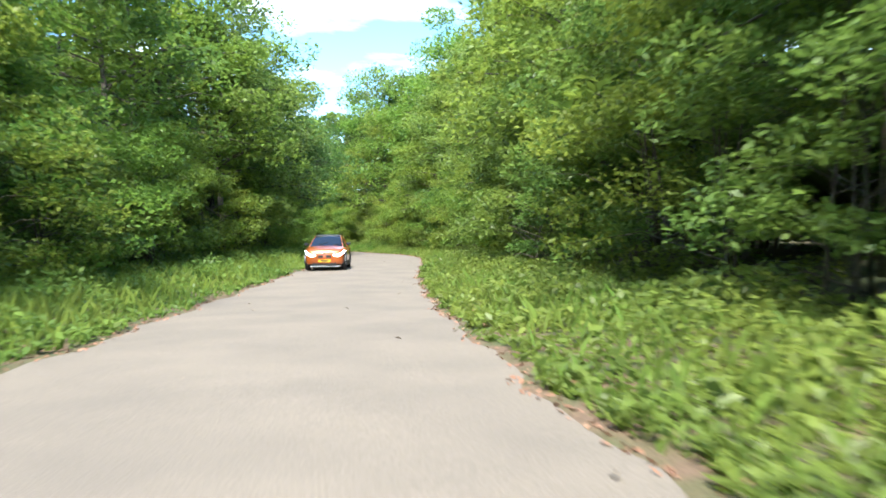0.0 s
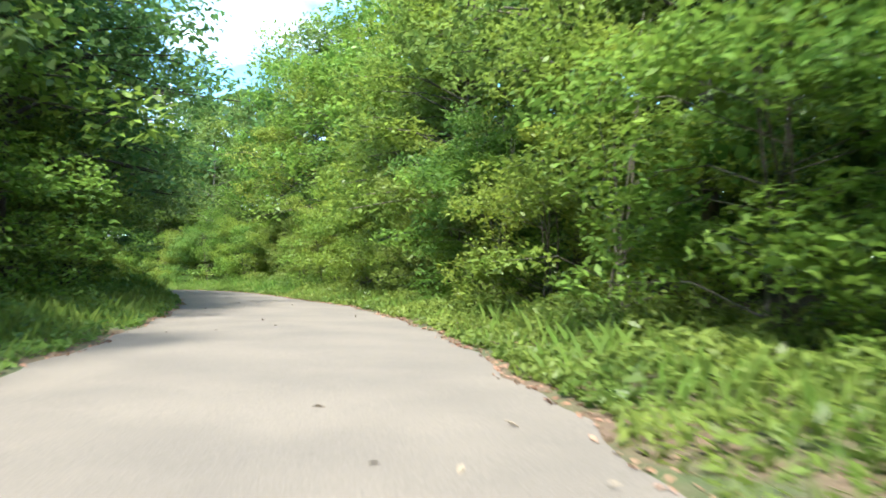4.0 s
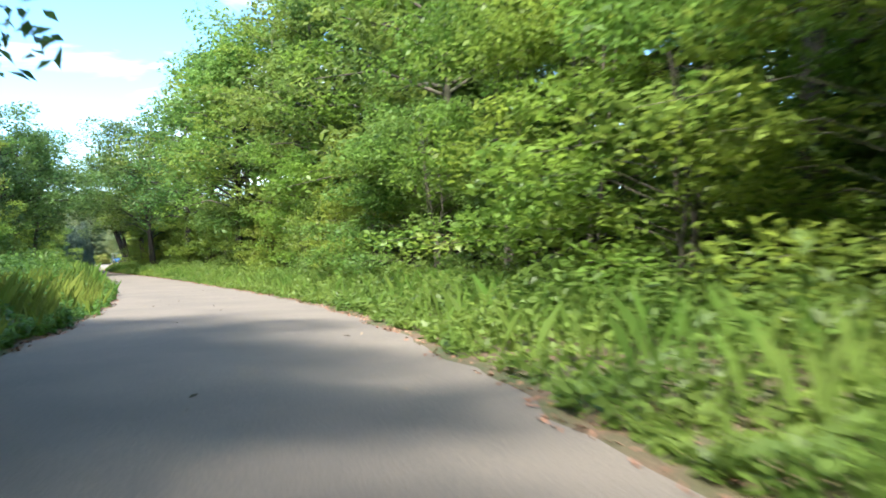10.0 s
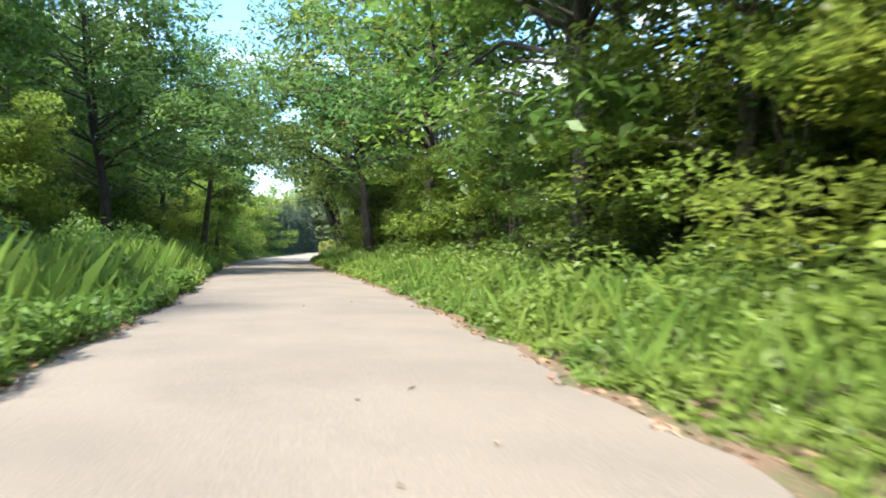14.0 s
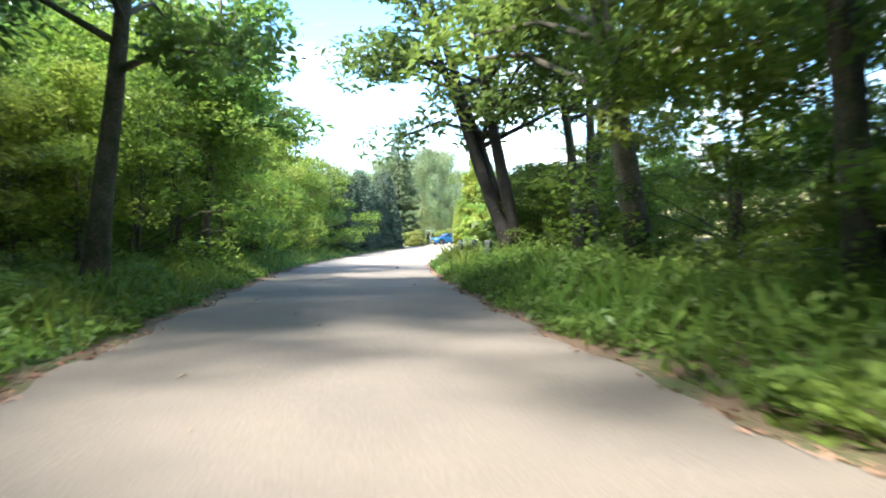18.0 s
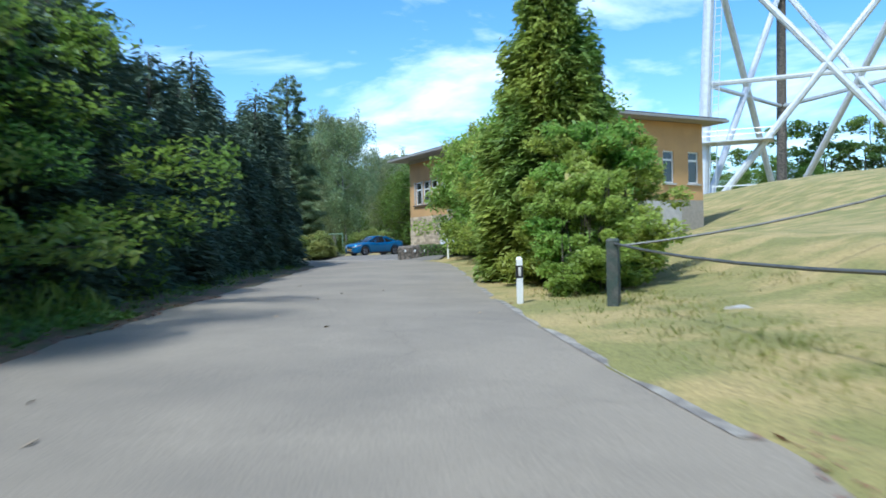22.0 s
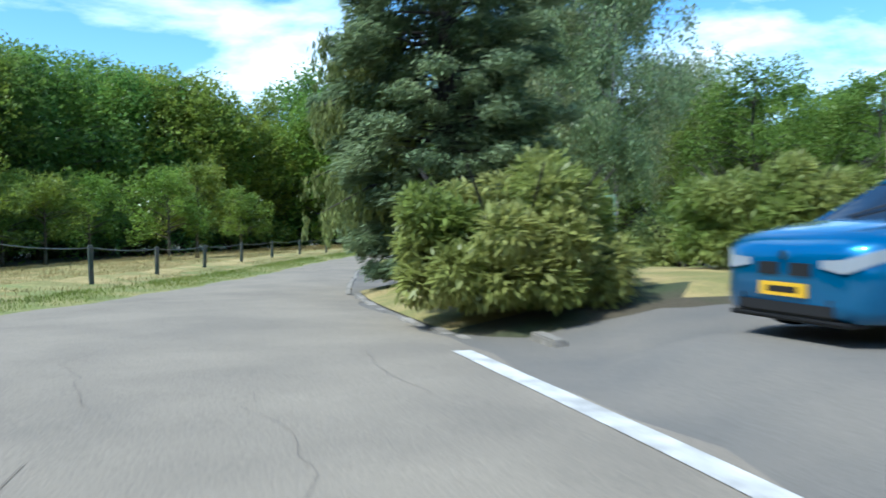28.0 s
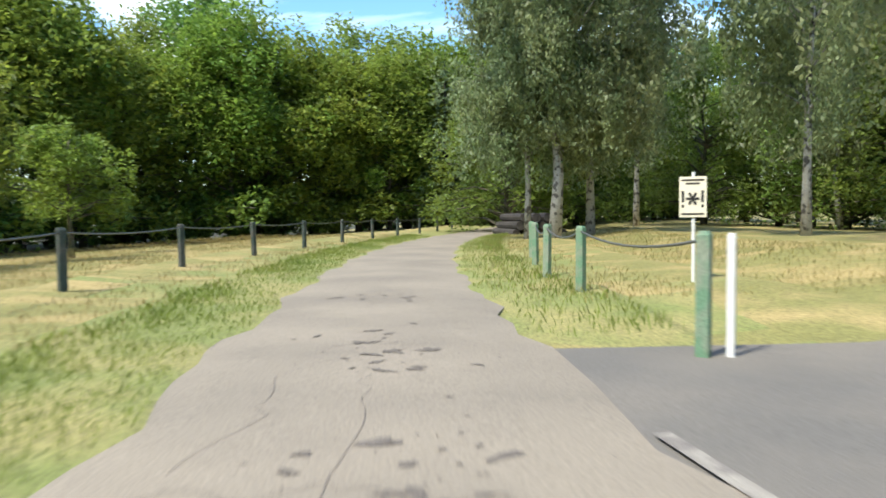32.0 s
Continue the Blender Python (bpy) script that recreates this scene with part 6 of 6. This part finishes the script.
def wheel(parent, x, y, r, width, rim_mat, side, spokes=5):
    w = thing("wheel", "", "")
    w.parent = parent
    w.matrix_basis = Matrix.Translation((x, y, r))
    n = 28
    prof = [(r * 0.72, -0.5), (r * 0.93, -0.5), (r, -0.36), (r, 0.36), (r * 0.93, 0.5), (r * 0.72, 0.5)]
    rings = [[(rr * math.cos(a), q * width, rr * math.sin(a)) for rr, q in prof] for a in (2 * math.pi * k / n for k in range(n + 1))]
    part("tyre", Geo().loft(rings, caps=False), M_RUBBER, w, smooth=False)
    g = Geo()
    ro = r * 0.74
    o = side * width * 0.36
    for k in range(n):
        a, b = 2 * math.pi * k / n, 2 * math.pi * (k + 1) / n
        g.poly([(ro * math.cos(a), o, ro * math.sin(a)), (ro * math.cos(b), o, ro * math.sin(b)), (ro * 0.88 * math.cos(b), o + side * 0.012, ro * 0.88 * math.sin(b)), (ro * 0.88 * math.cos(a), o + side * 0.012, ro * 0.88 * math.sin(a))])
    for k in range(spokes):
        for d in (-0.13, 0.13):
            a = 2 * math.pi * k / spokes + d
            c, s = math.cos(a), math.sin(a)
            t = Vector((-s, 0, c)) * 0.022
            p0, p1 = Vector((c * 0.05, o + side * 0.02, s * 0.05)), Vector((c * ro * 0.93, o + side * 0.005, s * ro * 0.93))
            up = Vector((0, side * 0.02, 0))
            g.loft([[p0 - t * 1.3, p0 + t * 1.3, p0 + t * 1.3 - up * 2, p0 - t * 1.3 - up * 2], [p1 - t, p1 + t, p1 + t - up * 2, p1 - t - up * 2]])
    part("rim", g, rim_mat, w)
    part("hub", Geo().tube([(0, o - side * 0.06, 0), (0, o + side * 0.025, 0)], 0.055, 12), rim_mat, w)
    part("brake_disc", Geo().tube([(0, o - side * 0.07, 0), (0, o - side * 0.055, 0)], ro * 0.72, 20), M_RIM, w)
    part("wheel_well", Geo().tube([(0, o - side * 0.14, 0), (0, o - side * 0.12, 0)], ro * 0.98, 20), M_BLACK, w)
    return w


def car(name, label, paint, rim, length, width, height, base, stations, cabin, r, m, lights_on=False, plate=M_YELLOW, suv=False, spokes=5):
    """A car from lofted sections. Own axes: x forward, y left, z up; stations: (x, half width, sill z, waist z, top z); cabin: (x, half width at the waist, waist z, half width of the roof, roof z)."""
    c = thing(name, label, "car", m=m)
    front, rear = base / 2, -base / 2

    def arch(x, z):
        for cx in (front, rear):
            d = abs(x - cx)
            if d < r * 1.16:
                z = max(z, r + math.sqrt((r * 1.16) ** 2 - d * d))
        return z

    xs = sorted({*np.linspace(-length / 2, length / 2, 61).round(3)})
    cols = list(zip(*stations))
    rings = []
    for x in xs:
        hw, zs, zw, zt = (float(np.interp(x, cols[0], q)) for q in cols[1:])
        za = min(arch(x, zs), zw - 0.06)
        rings.append([(x, hw * 0.93, za), (x, hw * 0.99, min(za + 0.10, zw - 0.03)), (x, hw, zs + (zw - zs) * 0.62 if za < zs + (zw - zs) * 0.5 else zw - 0.02), (x, hw * 0.97, zw), (x, hw * 0.84, zt - 0.012), (x, hw * 0.45, zt + 0.018),
                      (x, -hw * 0.45, zt + 0.018), (x, -hw * 0.84, zt - 0.012), (x, -hw * 0.97, zw), (x, -hw, zs + (zw - zs) * 0.62 if za < zs + (zw - zs) * 0.5 else zw - 0.02), (x, -hw * 0.99, min(za + 0.10, zw - 0.03)), (x, -hw * 0.93, za)])
    body = part("body", Geo().loft(rings), paint, c, smooth=True)
    part("underbody", Geo().box(-length / 2 + 0.25, -width * 0.40, r * 0.62, length / 2 - 0.25, width * 0.40, r * 1.5), M_BLACK, c)
    # glasshouse: dark glass all round, painted roof and pillars over it
    cc = list(zip(*cabin))
    gx = np.linspace(cc[0][0], cc[0][-1], 24)
    gl, rf = [], []
    for x in gx:
        wb, zb, wr, zr = (float(np.interp(x, cc[0], q)) for q in cc[1:])
        gl.append([(x, wb, zb - 0.02), (x, wr, zr - 0.03), (x, wr * 0.5, zr), (x, -wr * 0.5, zr), (x, -wr, zr - 0.03), (x, -wb, zb - 0.02)])
        rf.append([(x, wr * 1.02, zr - 0.035), (x, wr * 0.9, zr + 0.004), (x, wr * 0.5, zr + 0.02), (x, -wr * 0.5, zr + 0.02), (x, -wr * 0.9, zr + 0.004), (x, -wr * 1.02, zr - 0.035)])
    part("glass", Geo().loft(gl), M_CARGLASS, c, "dark tinted windows", smooth=False)
    top = max(cc[4])
    keep = [q for q in rf if q[2][2] > top - 0.085]
    part("roof", Geo().loft(keep), M_BLACK if suv else paint, c, smooth=True)
    # pillars from roof to waist
    def pillar(xt, xb, w=0.05):
        for s in (-1, 1):
            wr, zr = float(np.interp(xt, cc[0], cc[3])), float(np.interp(xt, cc[0], cc[4]))
            wb, zb = float(np.interp(xb, cc[0], cc[1])), float(np.interp(xb, cc[0], cc[2]))
            a, b = Vector((xt, s * (wr + 0.012), zr - 0.02)), Vector((xb, s * (wb + 0.012), zb - 0.02))
            part("pillar", Geo().loft([[a + Vector((-w, 0, 0)), a + Vector((w, 0, 0)), a + Vector((w, -s * 0.03, 0.02)), a + Vector((-w, -s * 0.03, 0.02))], [b + Vector((-w, 0, 0)), b + Vector((w, 0, 0)), b + Vector((w, -s * 0.05, 0)), b + Vector((-w, -s * 0.05, 0))]]), paint, c)
    top_x = [x for x, z in zip(cc[0], cc[4]) if z > top - 0.07]
    pillar(max(top_x), cc[0][-1] - 0.04)
    pillar(min(top_x), cc[0][0] + 0.3, 0.2)
    pillar(-0.42, -0.5, 0.035)
    for s in (-1, 1):
        part("side_skirt", Geo().box(rear + r * 1.2, s * width * 0.47 - 0.03, r * 0.55, front - r * 1.2, s * width * 0.47 + 0.03, r * 0.85), M_BLACK, c, bevel=0.02)
        bx = cc[0][-1] - 0.62
        wb, zb = float(np.interp(bx, cc[0], cc[1])), float(np.interp(bx, cc[0], cc[2]))
        part("mirror", Geo().loft([[(bx - 0.05, s * (wb + 0.05), zb + 0.03), (bx + 0.05, s * (wb + 0.05), zb + 0.05), (bx + 0.05, s * (wb + 0.05), zb + 0.14), (bx - 0.05, s * (wb + 0.05), zb + 0.16)], [(bx - 0.06, s * (wb + 0.24), zb + 0.05), (bx + 0.04, s * (wb + 0.24), zb + 0.07), (bx + 0.04, s * (wb + 0.24), zb + 0.14), (bx - 0.06, s * (wb + 0.24), zb + 0.18)]]), M_BLACK if suv else paint, c, bevel=0.015)
        hx = length / 2
        hw, zs, zw, zt = (float(np.interp(hx - 0.12, cols[0], q)) for q in cols[1:])
        # headlight wrapped round the corner of the nose
        rings = []
        for q in (0.52, 0.4, 0.28, 0.17, 0.09, 0.03, -0.012):
            x = hx - q
            w, _, wz, _ = (float(np.interp(x, cols[0], c2)) for c2 in cols[1:])
            rise = 0.05 * (0.52 - q)
            y = s * (w * 0.99 + 0.014)
            rings.append([(x, y, wz - 0.02 - 0.005), (x + 0.006, y, wz - 0.09 - rise * 1.6), (x + 0.006, y - s * 0.05, wz - 0.09 - rise * 1.6), (x, y - s * 0.05, wz - 0.03)])
        w = float(np.interp(hx, cols[0], cols[1]))
        rings.append([(hx + 0.016, s * w * 0.62, wz - 0.04), (hx + 0.016, s * w * 0.62, wz - 0.10), (hx - 0.03, s * w * 0.62, wz - 0.10), (hx - 0.03, s * w * 0.62, wz - 0.04)])
        part("headlight", Geo().loft(rings), M_LAMP if lights_on else M_LENS, c, "bright headlight" if lights_on else "clear headlight")
        part("bumper_intake", Geo().loft([[(hx - 0.16, s * w * 1.22, 0.24), (hx - 0.16, s * w * 1.22, 0.40), (hx - 0.3, s * w * 1.2, 0.40), (hx - 0.3, s * w * 1.2, 0.24)], [(hx + 0.014, s * w * 0.75, 0.26), (hx + 0.014, s * w * 0.75, 0.36), (hx - 0.1, s * w * 0.75, 0.36), (hx - 0.1, s * w * 0.75, 0.26)]]), M_BLACK, c)
        part("tail_light", Geo().box(-hx - 0.005, s * width * 0.30 - 0.12, zw - 0.14, -hx + 0.12, s * width * 0.30 + 0.19, zw - 0.02), M_REDPOST, c, bevel=0.02)
        for cx, tag in ((front, "f"), (rear, "r")):
            wheel(c, cx, s * (width / 2 - 0.12), r, 0.22, rim, s, spokes)
        part("door_seam", Geo().box(-0.35, s * width * 0.4985, r * 0.95, -0.34, s * width * 0.5015, 0.92 * cc[2][len(cc[2]) // 2]), M_BLACK, c)
        part("door_handle", Geo().box(-0.28, s * (width * 0.497), cc[2][1] - 0.16, -0.08, s * (width * 0.507), cc[2][1] - 0.13), paint, c)
        if suv:
            for cx in (front, rear):
                g = Geo()
                ring = [[(cx + q * math.cos(a), s * width * 0.492 + d, r + q * math.sin(a)) for q, d in ((r * 1.1, 0.02 * s), (r * 1.27, 0.02 * s), (r * 1.27, -0.04 * s), (r * 1.1, -0.04 * s))] for a in np.linspace(-0.1, math.pi + 0.1, 14)]
                part("wheel_arch", g.loft(ring), M_BLACK, c)
    hx = length / 2
    zw = float(np.interp(hx, cols[0], cols[3]))
    for s in (-1, 1):
        part("grille", Geo().box(hx - 0.10, min(s * 0.03, s * 0.32), zw - 0.2, hx + 0.016, max(s * 0.03, s * 0.32), zw - 0.04), M_BLACK, c, bevel=0.03)
    part("air_intake", Geo().box(hx - 0.2, -width * 0.30, 0.2, hx + 0.012, width * 0.30, 0.34), M_BLACK, c, bevel=0.03)
    part("front_lip", Geo().box(hx - 0.25, -width * 0.36, 0.16, hx + 0.02, width * 0.36, 0.2), M_BLACK if not suv else M_STEEL, c, bevel=0.02)
    p = part("number_plate", Geo().box(hx + 0.012, -0.26, 0.36, hx + 0.028, 0.26, 0.47), plate, c, "yellow number plate")
    part("plate_bar", Geo().box(hx + 0.0285, -0.17, 0.39, hx + 0.031, 0.17, 0.44), M_BLACK, p)
    part("badge", Geo().tube([(hx - 0.02, 0, zw - 0.01), (hx + 0.02, 0, zw - 0.01)], 0.04, 12), M_CHROME, c)
    for k in (-0.35, 0.35):
        part("wiper", Geo().tube([(cc[0][-1] - 0.02, k, cc[2][-1] + 0.03), (cc[0][-1] - 0.26, k + 0.4, float(np.interp(cc[0][-1] - 0.26, cc[0], cc[4])) + 0.03)], 0.01, 5), M_BLACK, c)
    return c


def yaw_at(p, angle):
    """Pose on the site plan of a car built in true metres."""
    return Matrix.Translation(p) @ Matrix.Rotation(angle, 4, "Z") @ Matrix.Scale(1 / SITE, 4)


def parked(x, y, angle, base):
    """Pose of a parked car whose wheels follow the slope of the court."""
    dx, dy = math.cos(angle) * base / 2 / SITE, math.sin(angle) * base / 2 / SITE
    zf, zr = float(terrain(x + dx, y + dy)[0]), float(terrain(x - dx, y - dy)[0])
    pitch = math.atan2(zf - zr, base / SITE)
    return yaw_at(Vector((x, y, (zf + zr) / 2 + 0.032)), angle) @ Matrix.Rotation(-pitch, 4, "Y")


# blue coupe on the forecourt
mid = Vector((-87.6, 182.2, 0))
car("blue_coupe", "metallic blue two-door coupe parked on the forecourt", M_BLUE, M_RIM_DARK, 4.46, 1.85, 1.41, 2.69,
    [(-2.23, 0.70, 0.42, 0.90, 0.99), (-2.16, 0.80, 0.32, 0.96, 1.06), (-2.0, 0.87, 0.28, 0.98, 1.08), (-1.35, 0.935, 0.24, 0.97, 1.05), (-0.6, 0.90, 0.22, 0.93, 0.98), (0.0, 0.895, 0.22, 0.91, 0.96), (0.9, 0.91, 0.22, 0.90, 0.99), (1.35, 0.93, 0.22, 0.88, 0.96), (1.8, 0.90, 0.2, 0.83, 0.90), (2.02, 0.85, 0.2, 0.79, 0.86), (2.16, 0.76, 0.2, 0.75, 0.81), (2.23, 0.64, 0.24, 0.70, 0.75)],
    [(-1.82, 0.70, 1.04, 0.62, 1.06), (-1.4, 0.74, 1.03, 0.59, 1.21), (-1.0, 0.78, 1.0, 0.57, 1.32), (-0.55, 0.80, 0.97, 0.57, 1.395), (-0.1, 0.81, 0.95, 0.57, 1.42), (0.25, 0.81, 0.95, 0.57, 1.405), (0.5, 0.80, 0.95, 0.58, 1.34), (0.8, 0.77, 0.96, 0.62, 1.17), (1.15, 0.74, 0.98, 0.67, 0.985)],
    0.335, parked(mid.x, mid.y, radians(243), 2.69) @ Matrix.Diagonal((1, 1, 1.06, 1)))
# white hatchback near the entrance
mid = Vector((-79.85, 178.35, 0))
car("white_hatchback", "white five-door hatchback parked by the entrance", M_WHITECAR, M_RIM, 4.2, 1.76, 1.48, 2.58,
    [(-2.1, 0.70, 0.42, 0.85, 1.0), (-2.0, 0.80, 0.3, 0.92, 1.02), (-1.29, 0.88, 0.25, 0.94, 0.99), (0.0, 0.88, 0.24, 0.92, 0.96), (1.0, 0.88, 0.24, 0.90, 0.99), (1.29, 0.88, 0.24, 0.86, 0.95), (1.9, 0.80, 0.22, 0.74, 0.80), (2.05, 0.70, 0.22, 0.68, 0.72), (2.1, 0.6, 0.26, 0.62, 0.66)],
    [(-2.02, 0.76, 1.0, 0.66, 1.02), (-1.85, 0.76, 0.99, 0.6, 1.25), (-1.6, 0.78, 0.98, 0.58, 1.42), (-0.6, 0.80, 0.96, 0.57, 1.475), (0.1, 0.80, 0.96, 0.57, 1.46), (0.45, 0.79, 0.97, 0.58, 1.38), (1.2, 0.74, 0.98, 0.66, 0.995)],
    0.315, parked(mid.x, mid.y, radians(-25.4), 2.58) @ Matrix.Diagonal((1, 1, 1.08, 1)))
# orange crossover on the lane in the wood, facing the viewer
p = place(27.0, -1.85)
t = place(25.0, -1.85) - p
p.z = float(np.interp(27.0, LINE_S, LINE[:, 2])) + 0.01
car("orange_crossover", "orange crossover with dark roof and lit headlights on the lane", M_ORANGE, M_RIM, 4.12, 1.78, 1.57, 2.6,
    [(-2.06, 0.72, 0.48, 0.95, 1.08), (-1.95, 0.82, 0.36, 1.0, 1.1), (-1.3, 0.89, 0.3, 1.0, 1.05), (0.0, 0.88, 0.3, 0.98, 1.02), (1.0, 0.88, 0.3, 0.96, 1.06), (1.3, 0.89, 0.3, 0.93, 1.03), (1.9, 0.80, 0.27, 0.84, 0.92), (2.0, 0.70, 0.27, 0.78, 0.83), (2.06, 0.6, 0.3, 0.72, 0.76)],
    [(-1.95, 0.74, 1.06, 0.62, 1.1), (-1.7, 0.76, 1.05, 0.58, 1.38), (-1.3, 0.78, 1.04, 0.57, 1.5), (-0.5, 0.80, 1.02, 0.56, 1.56), (0.2, 0.80, 1.02, 0.56, 1.54), (0.5, 0.79, 1.03, 0.57, 1.46), (1.2, 0.74, 1.05, 0.66, 1.06)],
    0.345, yaw_at(p, math.atan2(t.y, t.x)), lights_on=True, suv=True)


# ---- from units of the site plan to metres ----
for ob in list(scene.objects):
    if ob.parent is None and ob.type not in {"CAMERA", "LIGHT"}:
        ob.matrix_basis = Matrix.Scale(SITE, 4) @ ob.matrix_basis
